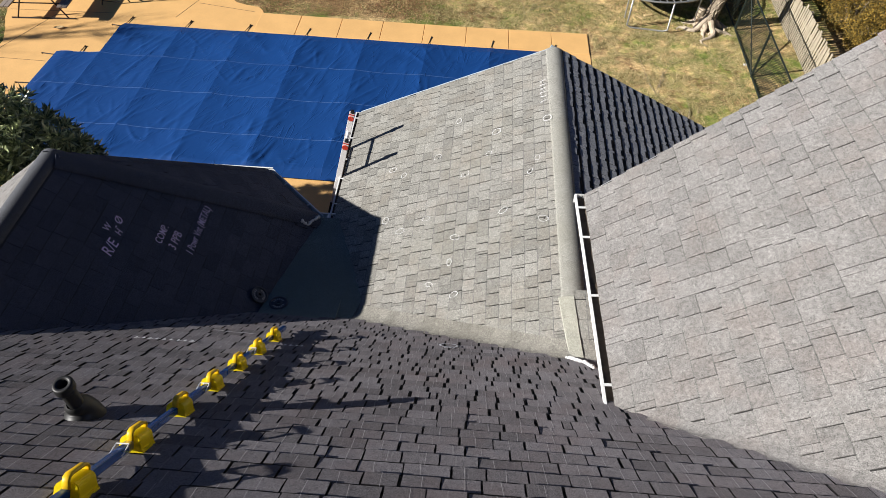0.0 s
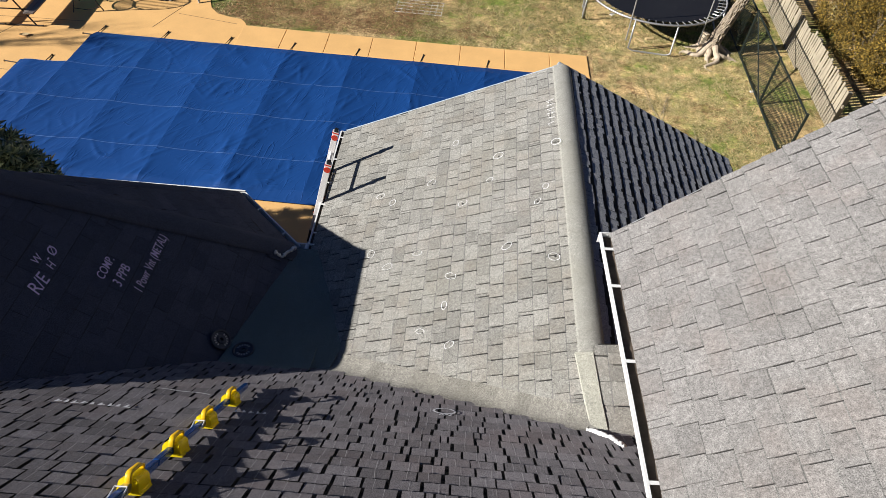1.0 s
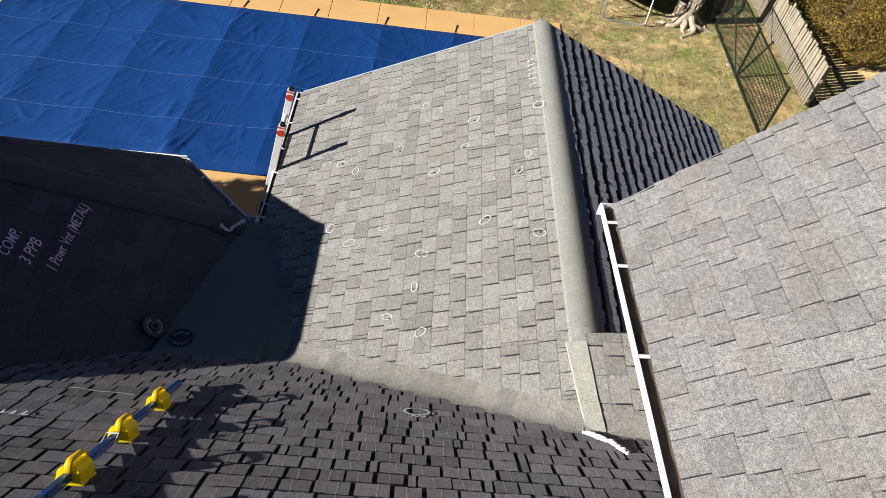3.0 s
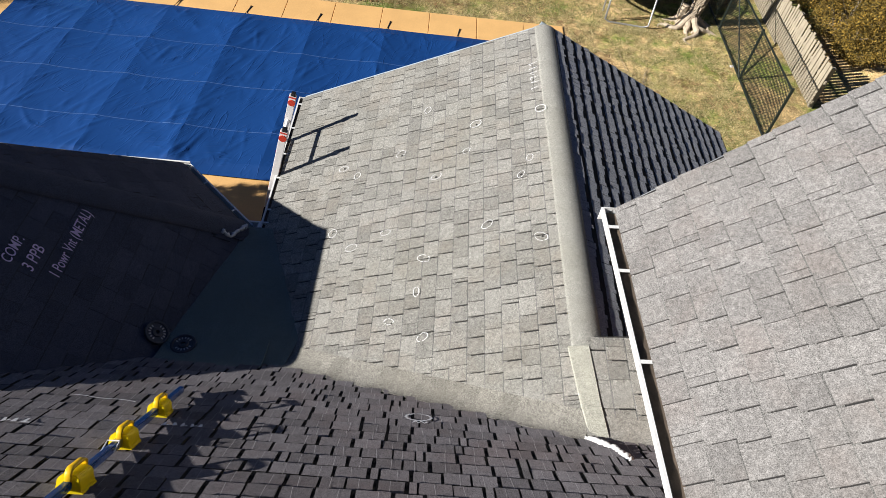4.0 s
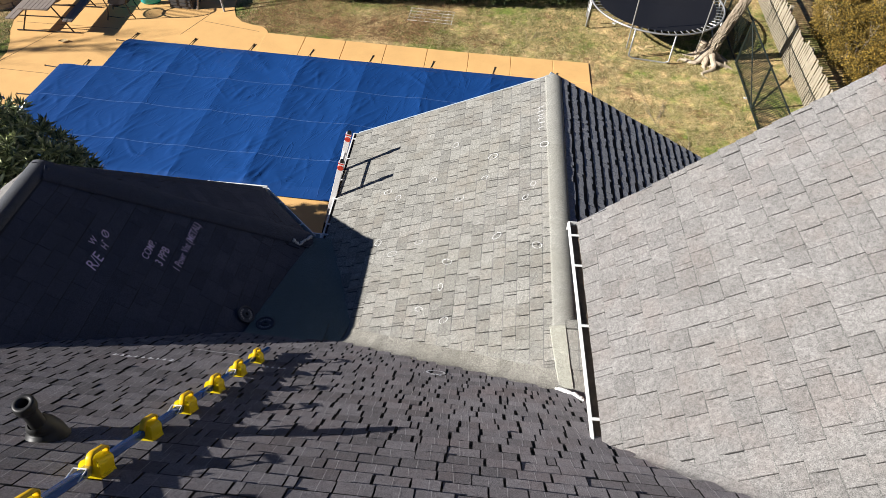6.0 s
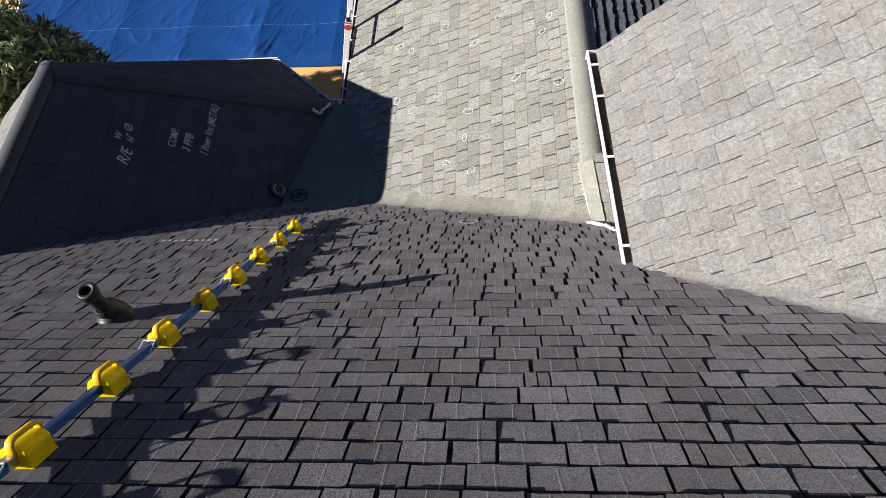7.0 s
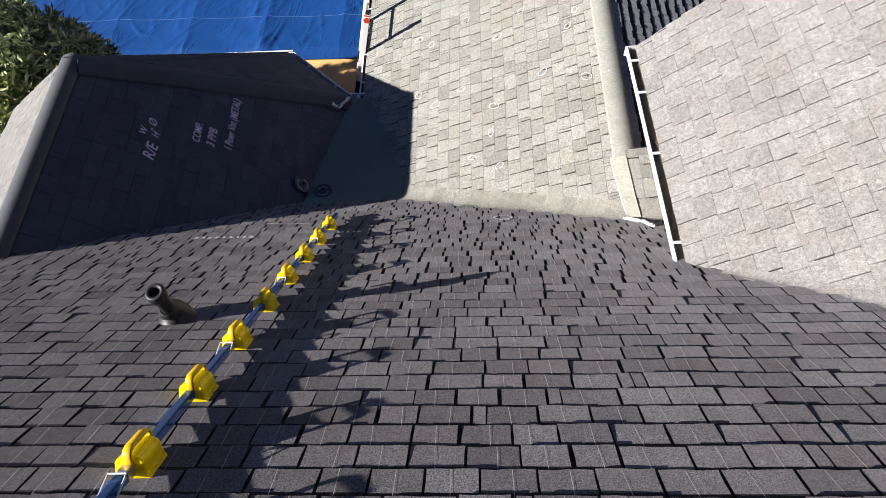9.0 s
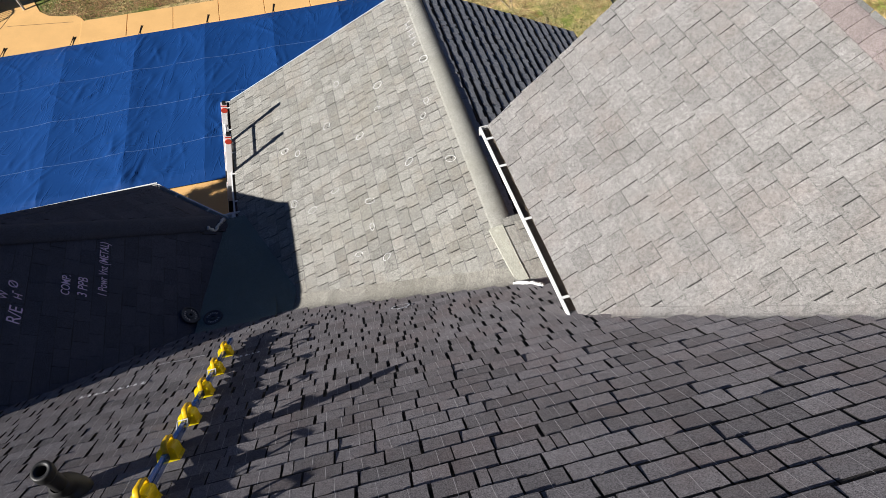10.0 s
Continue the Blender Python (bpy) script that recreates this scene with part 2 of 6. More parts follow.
roof_gable_back = roof_slab("roof_gable_back", GABLE_BACK_PLAN, z_gable_back, ASPHALT, "gable roof slope of grey shingles in grazing light")
roof_side = roof_slab("roof_side", SIDE_PLAN, z_side, ASPHALT, "sunlit grey asphalt shingle roof slope above a gutter", 0.035)
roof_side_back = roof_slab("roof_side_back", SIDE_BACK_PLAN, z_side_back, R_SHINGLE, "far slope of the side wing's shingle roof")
roof_bay = roof_slab("roof_bay", BAY_PLAN, z_bay, ASPHALT, "shaded shingle slope of the bay wing, darkened in colour")
roof_bay_back = roof_slab("roof_bay_back", BAY_BACK_PLAN, z_bay_back, ASPHALT, "sunlit shingle slope of the bay wing")
roof_bay_diag = roof_slab("roof_bay_diag", [(-4.35, 4.69), (-2.03, 5.855), (-3.0, 6.77)], z_bay_diag, ASPHALT, "angled shingle face of the bay roof, darkened as in shade")
roof_bay_far = roof_slab("roof_bay_far", [(-4.35, 4.69), (-3.0, 6.77), (-5.7, 6.77)], z_bay_far, ASPHALT, "end face of the bay roof in shade-toned shingles")
# lighter R_SHINGLE puts sunlight into this face's colour
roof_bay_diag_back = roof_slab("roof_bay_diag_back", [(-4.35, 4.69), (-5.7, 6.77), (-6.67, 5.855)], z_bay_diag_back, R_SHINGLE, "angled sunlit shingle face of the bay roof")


def z_saddle(x, y):
    return 3.729 + 0.14 * (x - 1.03)


roof_saddle = roof_slab("roof_saddle", SADDLE_PLAN, z_saddle, ASPHALT, "small sunlit shingle saddle beside the ridge end", 0.3)


def wall(name, a, b, z0, z1, thick=0.2, label="brick house wall under the eaves"):
    bm = bmesh.new()
    a, b = Vector((*a, 0)), Vector((*b, 0))
    d = (b - a).normalized()
    o = Vector((-d.y, d.x, 0)) * thick
    f = [(a.x, a.y), (b.x, b.y), (b.x + o.x, b.y + o.y), (a.x + o.x, a.y + o.y)]
    prism(bm, f, z0, z1)
    return solid(name, bm, BRICK, label, "wall", "structure")


def under(z, d=0.11):
    return lambda x, y: z(x, y) - d


wall("wall_gable_eave", (-1.52, 5.95), (-1.52, 7.98), 0, EAVE - 0.02, -0.2)
wall("wall_gable_end_left", (-1.52, 8.0), (1.03, 8.0), 0, under(z_gable), -0.2)
wall("wall_gable_end_right", (1.03, 8.0), (3.2, 8.0), 0, under(z_gable_back), -0.2)
wall("wall_gable_far_eave", (3.2, 3.0), (3.2, 7.98), 0, EAVE - 0.02, 0.2)
wall("wall_valley", (-2.3, 5.7), (-1.55, 5.7), 0, EAVE - 0.06, -0.2)
wall("wall_bay_diag", (-3.1, 6.5), (-2.32, 5.72), 0, EAVE - 0.06, -0.2)
wall("wall_bay_far", (-5.6, 6.5), (-3.12, 6.5), 0, EAVE - 0.06, -0.2)
wall("wall_bay_diag_back", (-6.35, 5.72), (-5.62, 6.48), 0, EAVE - 0.06, -0.2)
wall("wall_bay_back", (-6.35, 3.7), (-6.35, 5.7), 0, EAVE - 0.06, -0.2)
wall("wall_main_eave", (-9.3, 3.6), (-6.37, 3.6), 0, EAVE - 0.1, -0.2)
wall("wall_side_eave", (1.72, 2.1), (1.72, 3.9), 2.6, 5.2, -0.2)
wall("wall_side_end", (1.74, 3.97), (3.08, 4.13), 1.5, under(z_side), -0.2)
wall("wall_side_end_far", (3.10, 4.13), (4.78, 4.33), 0, under(z_side_back), -0.2)
wall("wall_side_far", (4.80, 2.3), (4.80, 4.3), 0, 4.9, 0.2)
wall("wall_back", (-9.4, -0.5), (4.6, -0.5), 0, 5.7, 0.2)
wall("wall_east", (4.6, -0.3), (4.6, 1.0), 0, 5.7, 0.2)
wall("wall_west", (-9.4, -0.3), (-9.4, 3.6), 0, EAVE - 0.1, -0.2)

# ---- ground, deck, pool ----
m, n, l, b = material("dormant_lawn", 0.95, 0, 0.2)
b.inputs["Diffuse Roughness"].default_value = 1.0
c = mix(m, (0.30, 0.19, 0.07), (0.95, 0.71, 0.36), ramp(m, noise_node(m, 26, 8, 0.85), [(0.38, (0, 0, 0)), (0.62, (1, 1, 1))]))
c = mix(m, c, (0.17, 0.25, 0.04), ramp(m, noise_node(m, 0.45, 9, 0.82), [(0.46, (0, 0, 0)), (0.58, (0.9, 0.9, 0.9))]))
c = mix(m, c, (0.17, 0.085, 0.04), ramp(m, noise_node(m, 0.6, 8, 0.85), [(0.50, (0, 0, 0)), (0.62, (0.85, 0.85, 0.85))]))
c = mix(m, c, ramp(m, noise_node(m, 3.2, 8, 0.82), [(0.40, (0.50,) * 3), (0.60, (1.22,) * 3)]), 0.8, "MULTIPLY")
c = mix(m, c, ramp(m, noise_node(m, 9, 6, 0.8), [(0.35, (0.6,) * 3), (0.62, (1.15,) * 3)]), 0.7, "MULTIPLY")
c = mix(m, c, ramp(m, noise_node(m, 70, 3, 0.8), [(0.36, (0.30,) * 3), (0.6, (1.3,) * 3)]), 0.85, "MULTIPLY")
l.new(c, b.inputs["Base Color"])
bump(m, b, noise_node(m, 45, 6, 0.85), 0.6, 0.03)
LAWN = m
bm = bmesh.new()
bmesh.ops.create_grid(bm, x_segments=2, y_segments=2, size=450, matrix=Matrix.Translation((0, 0, 0.035)))
solid("ground", bm, LAWN, "dormant tan and green lawn reaching into the distance", "lawn", "structure")

CONCRETE = plain("tan_stained_concrete", (0.74, 0.44, 0.165), 0.75, 0, 0.22, 1.6, 45, 0.15)
m, n, l, b = material("blue_cover_fabric", 0.5, 0, 0.3)
c = mix(m, (0.004, 0.037, 0.152), (0.008, 0.058, 0.220), noise_node(m, 1.1, 5, 0.6))
oi = n.new("ShaderNodeObjectInfo")
c = mix(m, c, ramp(m, oi.outputs["Random"], [(0.0, (0.84,) * 3), (1.0, (1.12,) * 3)]), 0.7, "MULTIPLY")
c = mix(m, c, (0.012, 0.06, 0.17), ramp(m, noise_node(m, 4, 7, 0.75), [(0.60, (0, 0, 0)), (0.85, (0.5, 0.5, 0.5))]))
l.new(c, b.inputs["Base Color"])
def fold_lines(m, turn, scale, long, seed):
    """Thin sharp folds running one way, fading in and out."""
    n, l = m.node_tree.nodes, m.node_tree.links
    geo = n.new("ShaderNodeNewGeometry")
    mp = n.new("ShaderNodeMapping")
    mp.inputs["Rotation"].default_value = (0, 0, turn)
    mp.inputs["Location"].default_value = (seed, seed * 2, seed)
    squeeze = n.new("ShaderNodeVectorMath")
    squeeze.operation = "MULTIPLY"
    squeeze.inputs[1].default_value = (1, long, 1)
    t = n.new("ShaderNodeTexNoise")
    t.inputs["Scale"].default_value = scale
    t.inputs["Detail"].default_value = 1.5
    l.new(geo.outputs["Position"], mp.inputs["Vector"])
    l.new(mp.outputs[0], squeeze.inputs[0])
    l.new(squeeze.outputs[0], t.inputs["Vector"])
    line = ramp(m, t.outputs["Fac"], [(0.472, (0, 0, 0)), (0.495, (1, 1, 1)), (0.518, (0, 0, 0))])
    where = ramp(m, noise_node(m, 0.9 + 0.13 * seed, 2), [(0.50, (0, 0, 0)), (0.64, (1, 1, 1))])
    return mix(m, line, where, 1.0, "MULTIPLY")


folds = fold_lines(m, 0.42, 2.2, 0.12, 1.0)
for turn, size, long, seed in ((0.62, 3.2, 0.10, 2.0), (0.30, 3.8, 0.10, 3.0), (0.50, 5.2, 0.12, 4.0), (0.95, 4.4, 0.16, 5.0), (0.15, 5.6, 0.14, 6.0), (1.35, 5.0, 0.2, 7.0)):
    folds = mix(m, folds, fold_lines(m, turn, size, long, seed), 1.0, "ADD")
bump(m, b, folds, 0.5, 0.008)
COVER = m

DECK = [(2.66, 8.0), (2.70, 14.94), (-1.42, 15.0), (-5.7, 15.17), (-5.78, 15.32), (-5.92, 15.46), (-6.25, 15.53), (-6.55, 15.64), (-6.80, 15.90), (-6.98, 16.35), (-7.1, 17.2), (-7.5, 18.6), (-8.6, 19.5),
        (-11.5, 19.6), (-12.8, 18.6), (-12.75, 16.2), (-12.55, 15.3), (-12.40, 14.8), (-12.22, 14.3), (-11.95, 13.8), (-11.74, 13.3), (-11.73, 12.85), (-11.84, 12.5), (-11.80, 12.2), (-11.55, 11.9), (-11.3, 11.4), (-11.2, 10.6), (-11.2, 8.0)]
bm = bmesh.new()
prism(bm, DECK, -0.05, 0.05)
solid("pool_deck", bm, CONCRETE, "tan stained concrete pool deck with a curved edge", "deck", "structure")

# ---- roof fittings ----
UPV = Vector((0, 0, 1))
YELLOW = plain("yellow_moulded_plastic", (0.92, 0.74, 0.006), 0.42, 0, 0.08, 12, 70, 0.06, 0.5)
n, l = YELLOW.node_tree.nodes, YELLOW.node_tree.links
glow = n.new("ShaderNodeBsdfTranslucent")
glow.inputs["Color"].default_value = (0.97, 0.82, 0.02, 1)
blend = n.new("ShaderNodeMixShader")
blend.inputs[0].default_value = 0.5
surface = [x for x in l if x.to_socket.name == "Surface"][0].from_socket
l.new(surface, blend.inputs[1])
l.new(glow.outputs[0], blend.inputs[2])
l.new(blend.outputs[0], n["Material Output"].inputs["Surface"])
AMBER = plain("amber_yellow_plastic", (0.86, 0.52, 0.006), 0.42, 0, 0.08, 12, 70, 0.06, 0.5)
BLUE_STEEL = plain("blue_grey_anodised_tube", (0.016, 0.10, 0.36), 0.2, 0.5, 0.3, 16, 90, 0.05)
STEEL = plain("bare_steel", (0.55, 0.56, 0.58), 0.3, 0.9, 0.2, 25, 120, 0.05)
ORANGE = plain("red_orange_plastic", (0.58, 0.055, 0.03), 0.45, 0, 0.15)
DEBRIS = plain("leaf_litter", (0.13, 0.10, 0.075), 0.95, 0, 0.8, 11, 110, 0.9)
CHALK = plain("white_chalk", (0.86, 0.86, 0.87), 0.95, 0, 0.45, 60, 220, 0.3)
# white chalk; the lilac paints in blue skylight on the shaded slope
WORDS = plain("white_chalk_sky_tinted", (0.80, 0.68, 0.99), 0.95, 0, 0.25, 60, 220, 0.2)
IRON = plain("black_cast_iron", (0.075, 0.075, 0.08), 0.4, 0.3, 0.3, 30, 140, 0.2)
RUST = plain("worn_grey_lettering", (0.55, 0.53, 0.52), 0.7, 0, 0.4, 60, 200, 0.2)

GUTTER = [(0, 0), (0, -0.10), (0.085, -0.10), (0.12, -0.03), (0.12, 0.004), (0.102, 0.004), (0.102, -0.006), (0.112, -0.006), (0.112, -0.03), (0.080, -0.092), (0.006, -0.092), (0.006, 0)]


def gutter(name, p, q, hangers, label, ends=(True, True), litter=0.0, leaf_label=""):
    p, q = Vector(p), Vector(q)
    d = (q - p).normalized()
    out = d.cross(UPV).normalized()
    g = thing(name, label, "gutter", p)
    inv = g.matrix_world.inverted()
    bm = bmesh.new()
    extrude_profile(bm, GUTTER, inv @ p, inv @ q)
    part("trough", bm, ALU, g)
    length = (q - p).length
    for t in hangers:
        bm = bmesh.new()
        c = p + d * (t * length) + out * 0.056 + UPV * 0.0
        m = Matrix((out, d, UPV)).transposed()
        box(bm, inv @ c, (0.125, 0.022, 0.006), m, 0.001)
        part("hanger", bm, ALU, g, "white metal gutter hanger")
    for k, (on, c) in enumerate(zip(ends, (p, q))):
        if on:
            bm = bmesh.new()
            m = Matrix((out, d, UPV)).transposed()
            box(bm, inv @ (c + out * 0.058 - UPV * 0.047 + d * (0.002 - 0.004 * (k == 0))), (0.122, 0.006, 0.105), m)
            part("end_cap", bm, ALU, g)
    if litter:
        bm = bmesh.new()
        n = max(4, int(length / 0.03))
        rows = []
        for i in range(n + 1):
            row = []
            for j in range(5):
                c = p + d * (length * (0.005 + 0.99 * i / n)) + out * (0.008 + 0.094 * j / 4)
                h = -0.088 + litter + 0.018 * noise.noise((c.x * 9, c.y * 9, c.z + j)) * 0.5 + 0.006 * noise.noise((c.x * 31, c.y * 31, j * 3.0))
                if j == 4:
                    h = max(h, -0.06)
                row.append(bm.verts.new(c + UPV * h))
            rows.append(row)
        for a, b in zip(rows, rows[1:]):
            for j in range(4):
                bm.faces.new((a[j], a[j + 1], b[j + 1], b[j]))
        solid("leaf_litter", bm, DEBRIS, leaf_label, "leaf litter", "stuff", smooth=True)
    return g


gutter("gutter", (1.066, 4.235, 4.80), (1.155, 2.10, 4.80), (0.075, 0.24, 0.53, 0.90), "white aluminium eave gutter with dark leaf litter", (True, False), 0.056, "brown decayed leaves lying in a white gutter")
gutter("gutter", (-1.80, 8.20, 2.465), (-1.80, 5.88, 2.465), (0.06, 0.27, 0.48, 0.66, 0.88), "white eave gutter holding dry leaf litter", (True, False), 0.062, "dry pale leaf litter lying in an eave gutter")
gutter("gutter", (-1.815, 5.845, 2.47), (-2.05, 5.845, 2.47), (0.5,), "short white gutter between two wings", (False, False))
gutter("gutter", (-2.08, 5.835, 2.46), (-2.99, 6.69, 2.46), (0.25, 0.7), "angled white gutter along the bay's eave", (False, False))
gutter("gutter", (-2.93, 6.70, 2.455), (-5.7, 6.70, 2.455), (0.15, 0.4, 0.65, 0.9), "white gutter along the bay's end eave", (False, False))
gutter("gutter", (-5.7, 6.77, 2.47), (-6.68, 5.855, 2.47), (0.3, 0.7), "white gutter along the bay's sunny corner", (False, False))
gutter("gutter", (-6.70, 5.855, 2.47), (-6.70, 3.9, 2.47), (0.2, 0.5, 0.8), "white gutter along the bay's sunny eave", (False, True))


def lump_line(name, pts, r, mat, label, category, seed):
    """A ragged rope of sealant along points, squeezed flat in places."""
    rnd = random.Random(seed)
    way, radii = [], []
    for a, b in zip(pts, pts[1:]):
        a, b = Vector(a), Vector(b)
        k = max(2, int((b - a).length / 0.012))
        for i in range(k):
            way.append(a.lerp(b, i / k) + Vector((rnd.uniform(-1, 1), rnd.uniform(-1, 1), 0)) * r * 0.35)
            radii.append(r * rnd.uniform(0.45, 1.2))
    bm = bmesh.new()
    tube(bm, way, radii, 9)
    return solid(name, bm, mat, label, category, smooth=True)


lump_line("sealant_bead", [(0.97, 3.115, z_main(0, 3.115) + 0.036), (1.04, 3.085, z_main(0, 3.085) + 0.032), (1.10, 3.03, z_main(0, 3.03) + 0.028), (1.14, 2.96, z_main(0, 2.96) + 0.027), (1.165, 2.88, z_main(0, 2.88) + 0.026)], 0.021, SEALANT, "white sealant smeared where a roof ridge ends", "sealant", 3)
lump_line("sealant_bead", [(-2.20, 5.58, z_bay(-2.20, 0) + 0.05), (-2.12, 5.57, z_bay(-2.12, 0) + 0.05), (-2.07, 5.69, z_bay(-2.07, 0) + 0.06), (-2.02, 5.82, 2.56)], 0.022, SEALANT, "grey-white sealant at the foot of a roof hip", "sealant", 5)

for x, y in ((1.055, 3.76), (1.062, 3.60), (1.075, 3.43)):
    lump_line("sealant_dab", [(x, y, 3.738), (x + 0.012, y - 0.015, 3.738), (x + 0.004, y - 0.03, 3.738)], 0.010, SEALANT, "small white dab of sealant on the pale cap", "sealant", int(y * 100))


# climbing bars with yellow grips, laid down the steep slope
SLOPE = Vector((0, 1, -1.061)).normalized()
OUT = Vector((0, 1.061, 1)).normalized()
BAR_A, BAR_B = Vector((-1.455, -0.35, 0)), Vector((-1.744, 3.33, 0))


def on_main(x, y, h=0.0):
    return Vector((x, y, z_main(x, y))) + OUT * h


BAR_DIR = (on_main(BAR_B.x, BAR_B.y) - on_main(BAR_A.x, BAR_A.y)).normalized()
BAR_SIDE = BAR_DIR.cross(OUT).normalized()
BAR_M = Matrix((BAR_SIDE, BAR_DIR, OUT)).transposed()


def grip_block(at):
    """One yellow grip: an arched body on feet, and a loop handle along the tube."""
    g = thing("roof_grip", "bright yellow plastic roof grip with a loop handle", "roof grip", group="roof grips along the bar")
    bm = bmesh.new()
    arch = [(-0.056, 0.0), (-0.056, 0.008), (-0.053, 0.013), (-0.053, 0.058), (-0.049, 0.073), (-0.038, 0.084), (-0.019, 0.090), (0.0, 0.092), (0.019, 0.090), (0.038, 0.084), (0.049, 0.072), (0.053, 0.056), (0.056, 0.013), (0.072, 0.008), (0.072, 0.0)]
    a = [bm.verts.new((x, -0.070, z)) for x, z in arch]
    b = [bm.verts.new((x * 0.97, 0.078, z * 0.95)) for x, z in arch]
    n = len(arch)
    bm.faces.new(a[::-1])
    bm.faces.new(b)
    for i in range(n):
        bm.faces.new((a[i], a[(i + 1) % n], b[(i + 1) % n], b[i]))
    bmesh.ops.bevel(bm, geom=[e for e in bm.edges], offset=0.004, segments=2, affect="EDGES")
    part("body", bm, YELLOW, g, smooth=False)
    bm = bmesh.new()
    loop = [(-0.074, 0.060), (-0.080, 0.098), (-0.074, 0.113), (-0.054, 0.121), (0.050, 0.119), (0.072, 0.111), (0.080, 0.096), (0.080, 0.060)]
    rows = []
    for k, (y, z) in enumerate(loop):
        y0, z0 = loop[max(k - 1, 0)]
        y1, z1 = loop[min(k + 1, len(loop) - 1)]
        d = Vector((0, y1 - y0, z1 - z0)).normalized()
        up = Vector((0, -d.z, d.y))
        rows.append([bm.verts.new(Vector((0.004 + a, y, z)) + up * b) for a, b in ((-0.016, -0.005), (-0.016, 0.004), (-0.011, 0.007), (0.011, 0.007), (0.016, 0.004), (0.016, -0.005), (0.011, -0.007), (-0.011, -0.007))])
    for r0, r1 in zip(rows, rows[1:]):
        for k in range(8):
            bm.faces.new((r0[k], r0[(k + 1) % 8], r1[(k + 1) % 8], r1[k]))
    bm.faces.new(rows[0][::-1])
    bm.faces.new(rows[-1])
    part("handle", bm, AMBER, g, "amber-yellow strap handle", smooth=True)
    g.matrix_world = Matrix.Translation(at) @ BAR_M.to_4x4() @ Matrix.Scale(0.98, 4)
    return g


bar = thing("climbing_bar", "blue-grey metal tube laid down the steep roof slope", "roof ladder", on_main(BAR_A.x, BAR_A.y))
binv = bar.matrix_world.inverted()
STEPS = [0.070 + 0.3703 * k for k in range(9)]


def bar_at(y, h):
    k = (y - BAR_A.y) / (BAR_B.y - BAR_A.y)
    return on_main(BAR_A.x + (BAR_B.x - BAR_A.x) * k, y, h)


for k in range(3):
    y0 = -0.35 + 1.2266 * k
    bm = bmesh.new()
    m = BAR_M
    a, b2 = bar_at(y0 + 0.002, 0.056), bar_at(y0 + 1.2246, 0.056)
    box(bm, binv @ ((a + b2) / 2), (0.035, (b2 - a).length, 0.042), m, 0.007)
    part("tube", bm, BLUE_STEEL, bar)
for y in (0.318, 1.060, 1.802, 2.545):
    bm = bmesh.new()
    c, side, way = binv @ bar_at(y, 0.056), BAR_SIDE * 0.031, BAR_DIR * -0.034
    tube(bm, [c - side + way, c - side - way * 0.7 + OUT * 0.026, c - side - way + OUT * 0.034, c + side - way + OUT * 0.034, c + side - way * 0.7 + OUT * 0.026, c + side + way], 0.0034, 6)
    part("wire_clip", bm, ALU, bar, "bent pale steel wire clip")
    bm = bmesh.new()
    box(bm, binv @ bar_at(y + 0.06, 0.056), (0.039, 0.05, 0.046), BAR_M, 0.005)
    part("sleeve", bm, STEEL, bar, "bare steel joining sleeve")
grip = grip_block(bar_at(STEPS[0], 0.016))
for y in STEPS[1:]:
    copy_thing(grip, Matrix.Translation(bar_at(y, 0.016)) @ BAR_M.to_4x4() @ Matrix.Scale(0.98, 4))

# vent pipe
pipe = thing("vent_pipe", "black plumbing vent pipe with rubber boot on the roof", "vent pipe", on_main(-2.083, 1.465))
bm = bmesh.new()
tube(bm, [(0, 0, -0.05), (0, 0, 0.235)], [0.035, 0.035], 20, caps=False)
part("stack", bm, BLACK, pipe, smooth=True)
bm = bmesh.new()
prof = [(0.036, 0.222), (0.045, 0.225), (0.048, 0.242), (0.0465, 0.266), (0.040, 0.271), (0.024, 0.268), (0.022, 0.12)]
rings = [[bm.verts.new((r * math.cos(t), r * math.sin(t), z)) for t in (2 * math.pi * k / 20 for k in range(20))] for r, z in prof]
for a, b2 in zip(rings, rings[1:]):
    for k in range(20):
        bm.faces.new((a[k], a[(k + 1) % 20], b2[(k + 1) % 20], b2[k]))
bm.faces.new(rings[-1])
part("collar", bm, BLACK, pipe, "thick black pipe collar", smooth=True)
bm = bmesh.new()
rings = []
for r, z in ((0.090, 0.004), (0.086, 0.030), (0.074, 0.060), (0.062, 0.090), (0.050, 0.118), (0.037, 0.130)):
    w = min(1.0, max(0.0, (z - 0.02) / 0.09))
    rings.append([bm.verts.new(Vector((r * math.cos(t), r * 1.1 * math.sin(t), 0)) * w + (Vector((1, 0, 0)) * r * math.cos(t) + SLOPE * r * 1.15 * math.sin(t)) * (1 - w) + OUT * z * (1 - w) + UPV * z * w) for t in (2 * math.pi * k / 24 for k in range(24))])
for a, b2 in zip(rings, rings[1:]):
    for k in range(24):
        bm.faces.new((a[k], a[(k + 1) % 24], b2[(k + 1) % 24], b2[k]))
part("boot", bm, BLACK, pipe, "moulded black rubber boot", smooth=True)
for ob in pipe.children:
    for v in ob.data.vertices:
        lean = max(0.0, v.co.z - 0.02)
        v.co.x, v.co.y = v.co.x + 0.185 * lean, v.co.y - 0.03 * lean
pipe.scale = (1.14, 1.14, 1.53)

